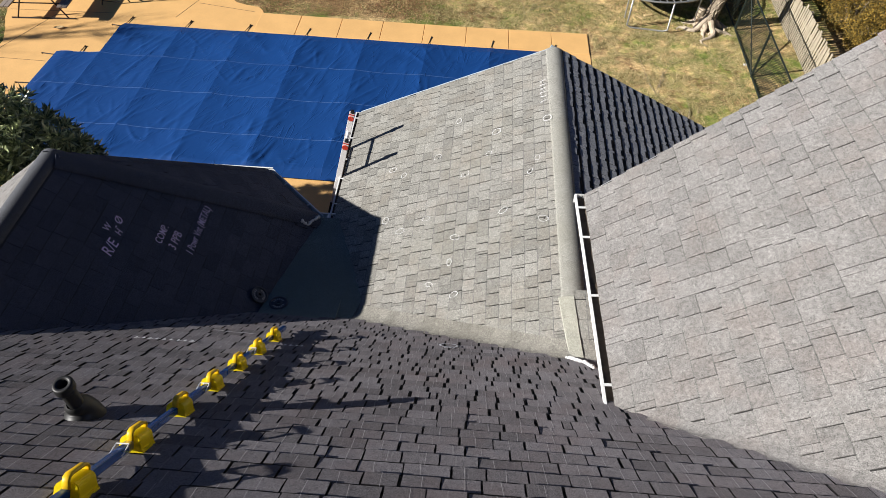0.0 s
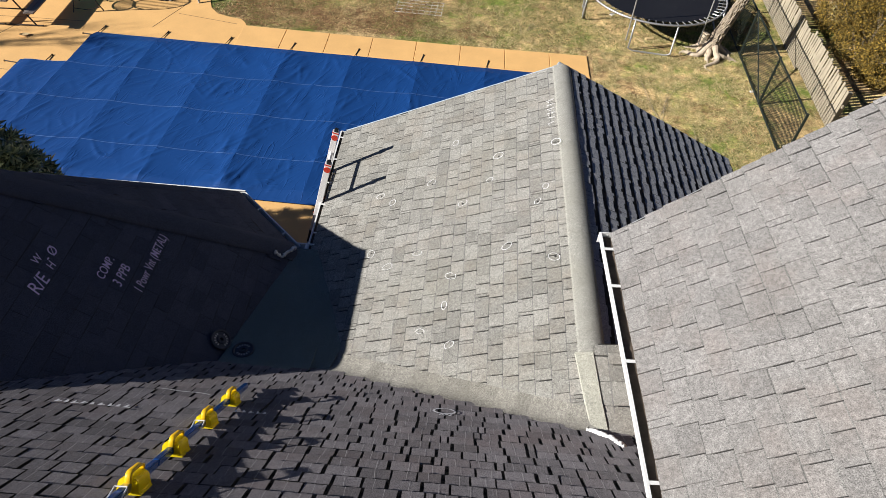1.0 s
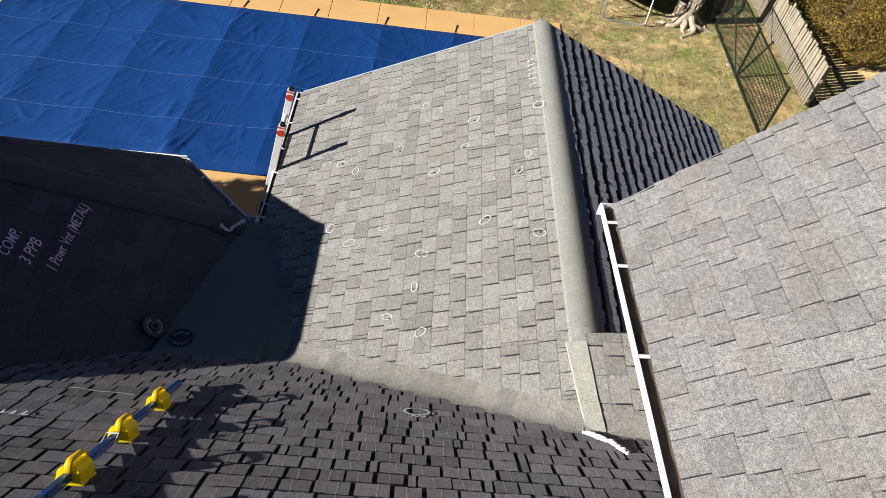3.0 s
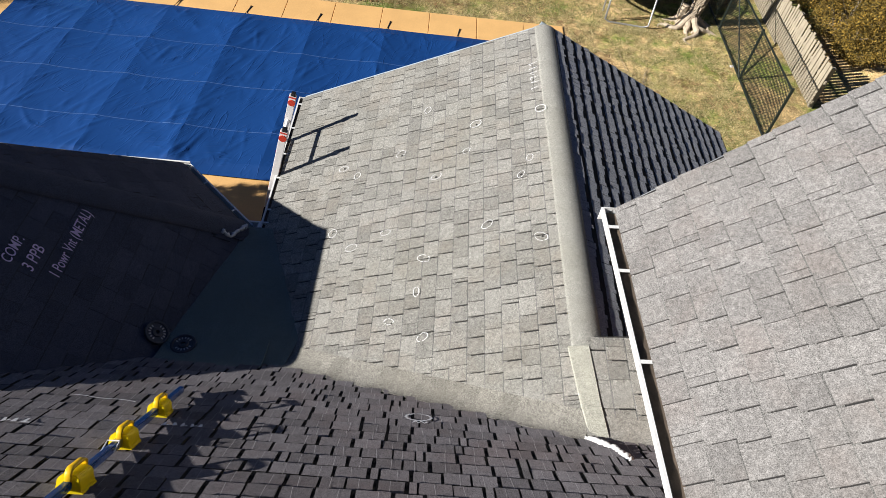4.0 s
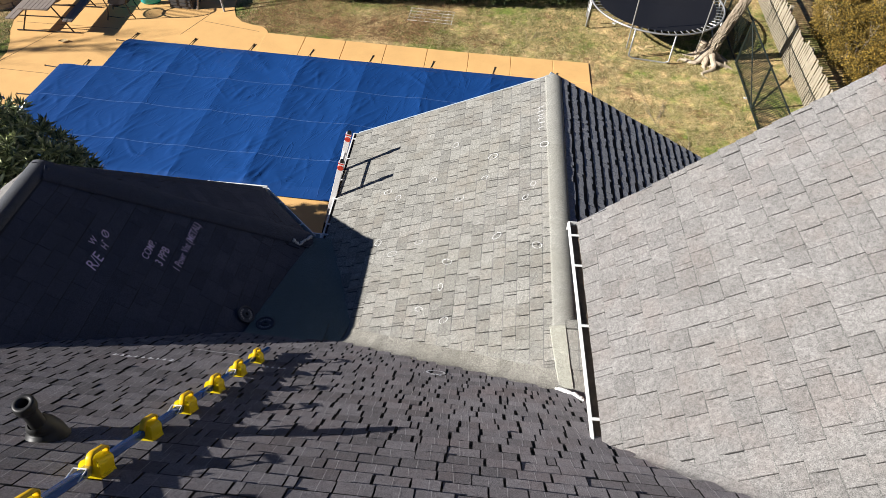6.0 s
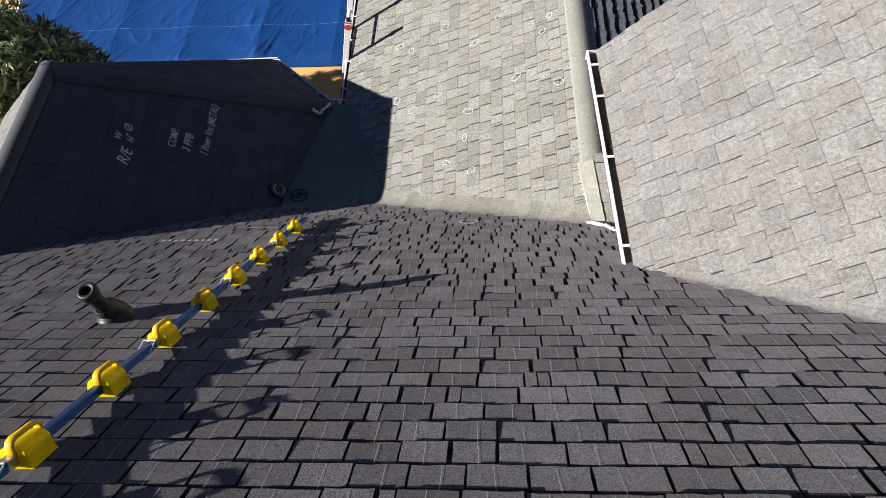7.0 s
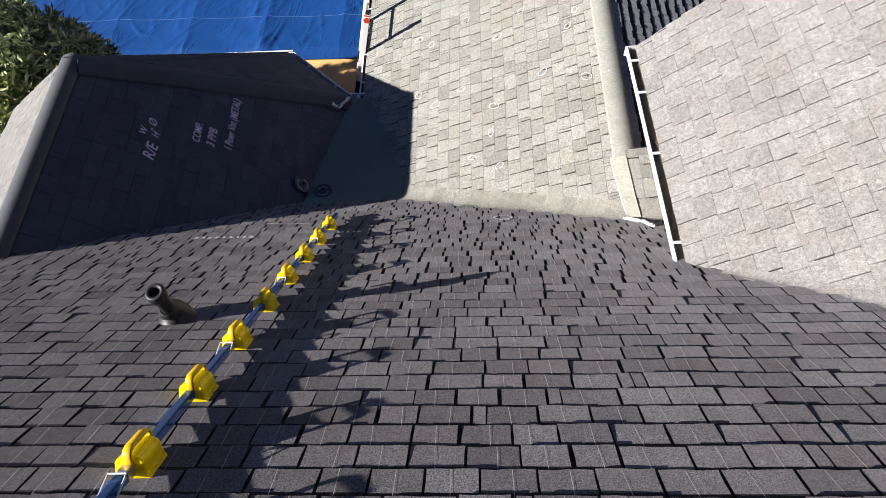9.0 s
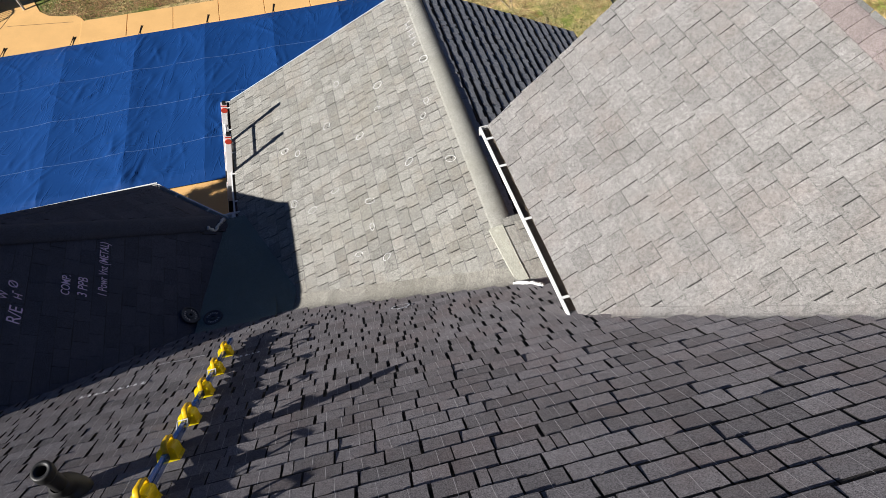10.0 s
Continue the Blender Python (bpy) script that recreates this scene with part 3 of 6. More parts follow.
# barbell weight plates lying in the shade
def weight_plate(at, normal, turn):
    g = thing("weight_plate", "black cast iron barbell weight plate lying flat on the roof", "weight plate", group="weight plates")
    bm = bmesh.new()
    prof = [(0.018, 0.0), (0.100, 0.0), (0.106, 0.006), (0.106, 0.026), (0.100, 0.031), (0.088, 0.030), (0.083, 0.020), (0.046, 0.020), (0.040, 0.030), (0.026, 0.031), (0.018, 0.028)]
    rings = [[bm.verts.new((r * math.cos(t), r * math.sin(t), z)) for t in (2 * math.pi * k / 36 for k in range(36))] for r, z in prof]
    for a, b2 in zip(rings, rings[1:] + rings[:1]):
        for k in range(36):
            bm.faces.new((a[k], a[(k + 1) % 36], b2[(k + 1) % 36], b2[k]))
    part("disc", bm, IRON, g)
    for k in range(16):
        if k in (3, 4, 11, 12):
            continue
        t = 2 * math.pi * k / 16
        bm = bmesh.new()
        box(bm, (0.065 * math.cos(t), 0.065 * math.sin(t), 0.0215), (0.020, 0.010, 0.004), Matrix.Rotation(t, 3, "Z"))
        part("raised_mark", bm, RUST, g, "worn pale raised mark")
    q = UPV.rotation_difference(Vector(normal).normalized())
    g.matrix_world = Matrix.Translation(at) @ q.to_matrix().to_4x4() @ Matrix.Rotation(turn, 4, "Z")
    return g


NB = Vector((0.86, 0, 1)).normalized()
NV = Vector((0, 0.167, 1)).normalized()
weight_plate(Vector((-2.40, 4.243, z_bay(-2.40, 0))) + NB * 0.022, NB, 0.6)
weight_plate(Vector((-2.145, 4.177, z_valley(0, 4.177))) + NV * 0.012, NV, 2.0)

# chalk: rings, scribbles and writing
def chalk_stroke(bm, pts, width, lift, normal):
    """A flat stroke along 3D points."""
    pts = [Vector(p) for p in pts]
    left, right = [], []
    for i, p in enumerate(pts):
        d = (pts[min(i + 1, len(pts) - 1)] - pts[max(i - 1, 0)]).normalized()
        s = d.cross(normal).normalized() * width * (0.35 + 0.5 * abs(math.sin(i * 1.7)))
        left.append(bm.verts.new(p + s + normal * lift))
        right.append(bm.verts.new(p - s + normal * lift))
    for i in range(len(pts) - 1):
        bm.faces.new((left[i], left[i + 1], right[i + 1], right[i]))


NG = Vector((-0.437, 0, 1)).normalized()
rnd = random.Random(11)
RINGS = [(-1.09, 6.54), (-0.92, 6.37), (-0.47, 6.56), (-0.22, 7.22), (0.30, 6.76), (0.21, 6.36), (-0.08, 6.07), (0.80, 6.04), (0.71, 5.83), (0.40, 5.27), (0.84, 5.00), (-0.53, 5.43), (-1.07, 5.57), (-0.85, 5.32), (-0.15, 5.01), (-0.19, 4.64), (-0.40, 4.37), (-0.11, 4.16)]
BRUISE = plain("dark_bare_asphalt_spot", (0.05, 0.048, 0.045), 0.9, 0, 0.4, 60, 220, 0.4)
for i, (x, y) in enumerate(RINGS):
    bm = bmesh.new()
    r = rnd.uniform(0.040, 0.064)
    tilt, ecc = rnd.uniform(0, 6), rnd.uniform(0.55, 0.85)
    begin = rnd.uniform(0, 6.28)
    for sweep in (rnd.uniform(3.6, 5.2), rnd.uniform(0.8, 2.4)):
        pts = []
        for k in range(20):
            t = begin + sweep * k / 19
            u, v = r * math.cos(t) * (1 + 0.12 * k / 19), r * ecc * math.sin(t)
            a, c = u * math.cos(tilt) - v * math.sin(tilt), u * math.sin(tilt) + v * math.cos(tilt)
            px, py = x + a * 0.916, y + c
            pts.append((px + rnd.gauss(0, 0.0022), py + rnd.gauss(0, 0.0022), z_gable(px, py)))
        chalk_stroke(bm, pts, rnd.uniform(0.0030, 0.0044), 0.018, NG)
        begin += sweep + rnd.uniform(0.1, 0.5)
    ring = solid("chalk_ring", bm, CHALK, "white chalk ring marking a hail hit on grey shingles", "chalk mark", group="chalk rings")
    if i % 2 == 0:
        bm = bmesh.new()
        px, py, size = x + rnd.gauss(0, 0.012), y + rnd.gauss(0, 0.012), rnd.uniform(0.007, 0.014)
        edge = [(px + size * rnd.uniform(0.5, 1.2) * math.cos(t), py + size * rnd.uniform(0.5, 1.2) * math.sin(t)) for t in (6.283 * k / 9 for k in range(9))]
        prism(bm, edge, lambda a, c: z_gable(a, c) + 0.008, lambda a, c: z_gable(a, c) + 0.0165)
        part("bruise", bm, BRUISE, ring, "small dark spot of lost granules")
bm = bmesh.new()
pts = []
for k in range(30):
    t = 6.6 * k / 29
    px, py = -0.115 + 0.085 * math.cos(t), 3.235 + 0.050 * math.sin(t)
    pts.append(on_main(px, py))
chalk_stroke(bm, pts, 0.013, 0.021, OUT)
chalk_stroke(bm, [on_main(-0.155 + 0.02 * k, 3.165 + (0.012 if k % 2 else -0.012)) for k in range(6)], 0.013, 0.021, OUT)
solid("chalk_ring", bm, CHALK, "white chalk ring and scribble on dark shingles", "chalk mark")


def scribble(name, start, along, up, count, size, normal, label, seed, width=0.013):
    """Writing too worn to read: short strokes in a row."""
    r = random.Random(seed)
    g = thing(name, label, "chalk writing")
    along, up = Vector(along).normalized(), Vector(up).normalized()
    for k in range(count):
        bm = bmesh.new()
        o = Vector(start) + along * (k * size * 0.95)
        pts = [o + up * size * r.uniform(-0.1, 0.1), o + up * size * r.uniform(0.8, 1.0) + along * size * r.uniform(0, 0.3)]
        if k % 3 != 1:
            pts += [o + up * size * r.uniform(0.4, 0.9) + along * size * 0.6]
        chalk_stroke(bm, pts, width, 0.022, normal)
        part("stroke", bm, CHALK, g)
    return g


scribble("chalk_writing", on_main(-2.86, 2.86), (1, 0, 0), -SLOPE, 9, 0.066, OUT, "worn white chalk writing on dark shingles", 4, 0.019)
scribble("chalk_writing", on_main(-1.62, 2.93), (1, 0, 0), -SLOPE, 5, 0.055, OUT, "short worn chalk writing on dark shingles", 8, 0.017)
bm = bmesh.new()
chalk_stroke(bm, [on_main(-2.40 + 0.045 * k, 3.21 - 0.004 * k + 0.006 * math.sin(k)) for k in range(11)], 0.007, 0.021, OUT)
solid("chalk_line", bm, CHALK, "faint white chalk line across dark shingles", "chalk mark")
scribble("chalk_writing", (0.94, 7.56, z_gable(0.94, 0) + 0.022), (0, -1, 0), (-1, 0, -0.437), 6, 0.095, NG, "worn white chalk writing along the ridge cap", 21, 0.006)
bm = bmesh.new()
pts = [(0.94 + 0.05 * math.cos(6.4 * k / 20), 6.72 + 0.055 * math.sin(6.4 * k / 20), z_gable(0.94 + 0.05 * math.cos(6.4 * k / 20), 0)) for k in range(21)]
chalk_stroke(bm, pts, 0.005, 0.044, NG)
solid("chalk_ring", bm, CHALK, "white chalk ring on the pale ridge cap", "chalk mark", group="chalk rings")


def writing(text, start, size, along, up, normal, label, narrow=0.85):
    """Hand-written words as thin letters lying on a roof."""
    cu = bpy.data.curves.new("letters", "FONT")
    cu.body, cu.size, cu.extrude, cu.offset, cu.shear = text, size, 0.0006, 0.0004, 0.2
    tmp = new("letters", cu)
    dg = bpy.context.evaluated_depsgraph_get()
    me = bpy.data.meshes.new_from_object(tmp.evaluated_get(dg))
    bpy.data.objects.remove(tmp)
    bm = bmesh.new()
    bm.from_mesh(me)
    bpy.data.meshes.remove(me)
    bmesh.ops.remove_doubles(bm, verts=bm.verts, dist=0.00005)
    g = thing("chalk_writing", label, "chalk writing")
    left = set(bm.verts)
    while left:
        front = [left.pop()]
        isle = set(front)
        while front:
            for e in front.pop().link_edges:
                for v in e.verts:
                    if v in left:
                        left.discard(v)
                        isle.add(v)
                        front.append(v)
        one = bmesh.new()
        at = {v: one.verts.new(v.co) for v in isle}
        for f in {f for v in isle for f in v.link_faces}:
            one.faces.new([at[v] for v in f.verts])
        part("letter", one, WORDS, g)
    bm.free()
    along, up = Vector(along).normalized(), Vector(up).normalized()
    m = Matrix((along * narrow, up, normal)).transposed().to_4x4()
    g.matrix_world = Matrix.Translation(Vector(start) + normal * 0.016) @ m
    return g


def on_bay(x, y):
    return Vector((x, y, z_bay(x, y)))


BAY_UP = Vector((-1, 0, 0.86)).normalized()
writing("R/E", on_bay(-3.60, 3.87), 0.165, (0.10, 1, -0.086), BAY_UP, NB, "white chalk letters on a shaded roof")
writing("W", on_bay(-3.70, 4.13), 0.10, (0.10, 1, -0.086), BAY_UP, NB, "white chalk letter on a shaded roof")
writing("H", on_bay(-3.61, 4.15), 0.10, (0.10, 1, -0.086), BAY_UP, NB, "white chalk letter on a shaded roof")
writing("- Ø", on_bay(-3.65, 4.21), 0.12, (0.10, 1, -0.086), BAY_UP, NB, "white chalk nought on a shaded roof")
writing("COMP.", on_bay(-3.31, 4.28), 0.115, (-0.02, 1, 0.017), BAY_UP, NB, "white chalk word on a shaded roof", 0.72)
writing("3 PPB", on_bay(-3.19, 4.29), 0.13, (-0.02, 1, 0.017), BAY_UP, NB, "white chalk note on a shaded roof", 0.78)
writing("1 Powr Vnt (METAL)", on_bay(-3.05, 4.33), 0.125, (-0.03, 1, 0.026), BAY_UP, NB, "white chalk note in one line on a shaded roof", 0.66)

# ladder against the sunny gutter
PALE_ALU = plain("brushed_pale_aluminium", (0.80, 0.78, 0.77), 0.45, 0.0, 0.15, 14, 90, 0.05)
ladder = thing("ladder", "aluminium folding ladder with orange fittings leaning on the eave", "ladder", (-2.58, 7.02, 0.05))
linv = ladder.matrix_world.inverted()
LA0, LA1 = Vector((-2.58, 7.30, 0.055)), Vector((-1.765, 7.315, 3.16))
LB0, LB1 = Vector((-2.58, 6.70, 0.055)), Vector((-1.75, 6.72, 3.13))


def rung_ends(k):
    return LA0.lerp(LA1, k), LB0.lerp(LB1, k)


for a, b2, narrow in ((LA0, LA1, 1), (LB0, LB1, -1)):
    bm = bmesh.new()
    d = (b2 - a).normalized()
    side = Vector((0, 1, 0))
    m = Matrix((d.cross(side).normalized(), side, d)).transposed()
    box(bm, linv @ ((a + b2) / 2), (0.080, 0.044, (b2 - a).length), m, 0.005)
    rail = part("rail", bm, PALE_ALU, ladder)
    for k in (0.45, 0.54, 0.63, 0.72, 0.81):
        bm = bmesh.new()
        box(bm, linv @ (a.lerp(b2, k) + m @ Vector((-0.034, 0, 0))), (0.016, 0.030, 0.036), m, 0.003)
        part("lock_tab", bm, ORANGE, rail, "orange plastic lock tab")
    bm = bmesh.new()
    box(bm, linv @ (b2 + d * 0.01), (0.050, 0.054, 0.04), m, 0.010)
    foot = part("foot", bm, BLACK, rail, "black rubber ladder foot")
    bm = bmesh.new()
    box(bm, linv @ (b2 - d * 0.03), (0.084, 0.052, 0.022), m, 0.006)
    part("foot_collar", bm, ORANGE, rail, "orange plastic collar")
    bm = bmesh.new()
    box(bm, linv @ (a.lerp(b2, 0.57)), (0.088, 0.052, 0.24), m, 0.006)
    part("hinge", bm, BLACK, rail, "black steel hinge")
    for k, ln in ((0.70, 0.10), (0.885, 0.09)):
        bm = bmesh.new()
        box(bm, linv @ (a.lerp(b2, k) + m @ Vector((0.037, 0, 0))), (0.006, 0.040, ln), m, 0.002)
        band = part("sticker", bm, BLACK, rail, "black safety sticker")
        bm = bmesh.new()
        box(bm, linv @ (a.lerp(b2, k + 0.012) + m @ Vector((0.041, 0, 0))), (0.003, 0.022, ln * 0.35), m)
        part("sticker_patch", bm, ORANGE, rail, "orange patch on the black sticker")
    bm = bmesh.new()
    tube(bm, [linv @ (b2 - d * 0.10 - side * 0.034), linv @ (b2 - d * 0.10 + side * 0.034)], 0.042, 16)
    part("knob", bm, ORANGE, rail, "round orange locking knob")
for i in range(1, 11):
    a, b2 = rung_ends(i / 11.3)
    bm = bmesh.new()
    tube(bm, [linv @ a, linv @ b2], 0.022, 10)
    part("rung", bm, PALE_ALU, ladder)


# ---- pool cover and its straps ----
def cover_point(u, v):
    a = radians(-1.7)
    return -10.29 + u * math.cos(a) - v * math.sin(a), 9.25 + u * math.sin(a) + v * math.cos(a)


CW, CD, STEP = 12.3, 5.06, 0.034


def crease(u, v, f, stretch, turn, seed):
    """Narrow folds running one way."""
    a, b = u * math.cos(turn) + v * math.sin(turn), v * math.cos(turn) - u * math.sin(turn)
    q = abs(noise.noise((a * f, b * f * stretch, seed)))
    return max(0.0, 1 - q * 8.5) * max(0.0, 0.02 + 1.8 * noise.noise((u * 1.1, v * 1.1, seed + 3)))


def cover_height(u, v):
    w = noise.noise((u * 0.35, v * 0.5, 1.0)) * 0.014
    w += 0.019 * crease(u, v, 1.9, 0.14, -0.45, 3.0) + 0.019 * crease(u, v, 1.6, 0.16, -0.75, 9.0) + 0.018 * crease(u, v, 2.5, 0.13, -0.25, 14.0)
    w += 0.012 * crease(u, v, 3.2, 0.2, -0.6, 23.0) + 0.012 * crease(u, v, 2.6, 0.2, 0.5, 31.0) + 0.012 * crease(u, v, 2.3, 0.22, 0.05, 37.0) + 0.012 * crease(u, v, 2.9, 0.18, -0.95, 43.0)
    w += 0.016 * noise.noise((u * 1.9, v * 2.3, 61.0)) * max(0.0, noise.noise((u * 0.6, v * 0.6, 67.0)) + 0.3)
    p = ((u - 1.10) / 1.55) % 1.0 if u > 1.10 else u / 1.10
    w -= 0.038 * (1 - (2 * p - 1) ** 2)
    edge = max(0.0, min(u, CW - u, v, CD - v))
    return 0.085 + (0.075 + w) * min(1, 0.15 + edge * 3.0)


cover = thing("pool_cover", "wrinkled blue fabric winter cover stretched over a swimming pool", "pool cover", (0, 0, 0))
PANEL = 1.55
k = 0
u0 = 0.0
while u0 < CW - 0.1:
    u1 = min(CW, u0 + PANEL) if k else 1.10
    nu = max(2, round((u1 - u0) / STEP))
    top = CD - 1.40 if k == 0 else CD
    nv = round(top / STEP)
    bm = bmesh.new()
    vs = [[None] * (nv + 1) for _ in range(nu + 1)]
    for i in range(nu + 1):
        for j in range(nv + 1):
            u, v = u0 + (u1 - u0) * i / nu, top * j / nv
            x, y = cover_point(u, v)
            vs[i][j] = bm.verts.new((x, y, cover_height(u, v)))
    for i in range(nu):
        for j in range(nv):
            bm.faces.new((vs[i][j], vs[i + 1][j], vs[i + 1][j + 1], vs[i][j + 1]))
    part("panel", bm, COVER, cover, smooth=True)
    u0, k = u1, k + 1
WEB = plain("blue_webbing", (0.055, 0.13, 0.34), 0.7, 0, 0.2, 20, 150, 0.2)
DARKWEB = plain("dark_webbing", (0.03, 0.028, 0.03), 0.8, 0, 0.3, 20, 150, 0.2)


def ribbon(pts, width, lift):
    bm = bmesh.new()
    row = []
    for (u, v), (du, dv) in pts:
        s = Vector((-dv, du)).normalized() * width / 2
        pair = []
        for k in (1, -1):
            uu, vv = u + s.x * k, v + s.y * k
            x, y = cover_point(uu, vv)
            pair.append(bm.verts.new((x, y, cover_height(uu, vv) + lift)))
        row.append(pair)
    for a, b2 in zip(row, row[1:]):
        bm.faces.new((a[0], a[1], b2[1], b2[0]))
    return bm


for v in (1.12, 2.40, 3.66):
    part("strap", ribbon([((u * 0.1, v), (1, 0)) for u in range(1, 123)], 0.013, 0.005), WEB, cover, "pale stitched strap line")
ANCHOR_U = [1.10 + PANEL * k for k in range(8)]
BRASS = plain("brass_anchor", (0.25, 0.17, 0.07), 0.45, 0.7, 0.3)
for u in ANCHOR_U:
    for v0, v1 in ((CD - 0.03, CD + 0.36),):
        a, b2 = cover_point(u, v0), cover_point(u + 0.05, v1)
        bm = bmesh.new()
        tube(bm, [(*a, 0.078), ((a[0] + b2[0]) / 2, (a[1] + b2[1]) / 2, 0.070), (*b2, 0.066)], [0.006, 0.008, 0.017], 6)
        strap = part("anchor_strap", bm, DARKWEB, cover, "dark strap end with spring")
        bm = bmesh.new()
        tube(bm, [(b2[0], b2[1], 0.05), (b2[0], b2[1], 0.078)], [0.024, 0.018], 8)
        part("anchor", bm, BRASS, strap, "small brass deck anchor")
for u, v, du, dv in ((0.0, 3.55, -0.34, 0.05), (0.0, 2.40, -0.34, 0.0), (1.1, 4.96, -0.32, 0.05), (0.55, 3.66, 0.0, 0.34), (0.0, 1.12, -0.34, 0)):
    a, b2 = cover_point(u, v), cover_point(u + du, v + dv)
    bm = bmesh.new()
    tube(bm, [(*a, 0.082), (*b2, 0.065)], [0.008, 0.013], 6)
    strap = part("anchor_strap", bm, DARKWEB, cover, "dark strap end with spring")
    bm = bmesh.new()
    tube(bm, [(b2[0], b2[1], 0.05), (b2[0], b2[1], 0.078)], [0.024, 0.018], 8)
    part("anchor", bm, BRASS, strap, "small brass deck anchor")

# ---- yard ----
def leaf_material(name, dark, light, rough=0.6, gloss=0.25):
    m, n, l, b = material(name, rough, 0, gloss)
    isle = n.new("ShaderNodeNewGeometry")
    c = ramp(m, isle.outputs["Random Per Island"], [(0.0, dark), (0.65, tuple((a + d) / 2 for a, d in zip(dark, light))), (1.0, light)])
    c = mix(m, c, ramp(m, noise_node(m, 3, 4), [(0.3, (0.7,) * 3), (0.7, (1.15,) * 3)]), 0.6, "MULTIPLY")
    l.new(c, b.inputs["Base Color"])
    return m


BARK = plain("grey_tan_bark", (0.34, 0.28, 0.205), 0.95, 0, 0.75, 14, 55, 1.0)
ROOTWOOD = plain("bleached_root_wood", (0.50, 0.41, 0.30), 0.95, 0, 0.6, 12, 50, 1.0)
EVERGREEN = leaf_material("glossy_evergreen_leaf", (0.060, 0.092, 0.036), (0.72, 0.78, 0.42), 0.2, 1.0)
LIGHTGREEN = leaf_material("yellow_green_leaf", (0.20, 0.25, 0.06), (0.80, 0.82, 0.36), 0.36, 0.6)
HEDGE = leaf_material("hedge_leaf", (0.025, 0.04, 0.012), (0.11, 0.13, 0.04))
CONIFER = leaf_material("bronzed_conifer_spray", (0.035, 0.032, 0.010), (0.42, 0.27, 0.05))
GRASS = leaf_material("straw_and_green_blades", (0.17, 0.17, 0.045), (0.86, 0.69, 0.37))
WOOD = plain("weathered_picket_wood", (0.37, 0.32, 0.23), 0.85, 0, 0.35, 4, 50, 0.4)
VINYL = plain("black_trampoline_mat", (0.010, 0.010, 0.012), 0.55, 0, 0.3, 6, 60, 0.1)
GREYPAINT = plain("grey_galvanised_pipe", (0.45, 0.45, 0.44), 0.4, 0.6, 0.2)
DARKWIRE = plain("dark_vinyl_wire", (0.014, 0.02, 0.015), 0.5, 0.2, 0.2)
STONE = plain("cast_stone_block", (0.40, 0.35, 0.29), 0.9, 0, 0.3, 6, 40, 0.5)
ASH = plain("charcoal_ash", (0.035, 0.032, 0.03), 0.95, 0, 0.5, 12, 60, 0.8)
TABLEWOOD = plain("taupe_table_slats", (0.27, 0.225, 0.19), 0.6, 0, 0.2, 5, 60, 0.2)
DARKMETAL = plain("dark_brown_metal", (0.05, 0.04, 0.035), 0.45, 0.5, 0.3)
TEAL = plain("turquoise_plastic", (0.03, 0.50, 0.52), 0.4, 0, 0.1)
WICKER = plain("dark_grey_wicker", (0.07, 0.066, 0.064), 0.7, 0, 0.4, 30, 120, 0.6)


def leaves(count, where, size, seed, ratio=0.32, droop=0.0, tilt=0.9):
    """Many pointed leaves; where(rnd) gives a place and the way outwards."""
    r = random.Random(seed)
    verts, faces = [], []
    for _ in range(count):
        c, out = where(r)
        d = (out + Vector((r.gauss(0, tilt), r.gauss(0, tilt), r.gauss(0, tilt) - droop))).normalized()
        s = d.orthogonal().normalized()
        s = (Matrix.Rotation(r.uniform(0, 6.28), 3, d) @ s)
        ln = size * r.uniform(0.6, 1.3)
        w = ln * ratio * 0.5
        k = len(verts)
        up = d.cross(s) * w * 0.35
        verts += [c, c + d * ln * 0.45 + s * w + up, c + d * ln, c + d * ln * 0.45 - s * w + up]
        faces.append((k, k + 1, k + 2, k + 3))
    return verts, faces


def leaf_part(name, data, mat, parent, label=""):
    me = bpy.data.meshes.new(name)
    me.from_pydata([tuple(v) for v in data[0]], [], data[1])
    me.materials.append(mat)
    ob = new(name, me)
    ob.parent = parent
    if label:
        tagged(ob, label)
    return ob


def rosettes(centres, tips, seed, reach=0.05):
    """Places in bunches at twig tips, with gaps between the bunches."""
    r, where = random.Random(seed), blob(centres, 0.8)
    spots = [where(r) for _ in range(tips)]

    def at(rnd):
        p, d = rnd.choice(spots)
        lift = Vector((d.x, d.y, d.z * 0.6 + 0.5)).normalized()
        return p + lift * rnd.uniform(0, reach), lift
    return at


def blob(centres, shell=0.55):
    """Places in a clump of several uneven lobes, mostly near their outsides."""
    def where(r):
        cx, cy, cz, a, h = r.choice(centres)
        t, p = r.uniform(0, 6.283), math.acos(r.uniform(-1, 1))
        d = Vector((math.sin(p) * math.cos(t), math.sin(p) * math.sin(t), math.cos(p)))
        k = r.uniform(shell, 1.0) ** 0.6 * (1 + 0.22 * noise.noise(d * 2.1 + Vector((cx, cy, cz))))
        return Vector((cx + d.x * a * k, cy + d.y * a * k, cz + d.z * h * k)), d
    return where


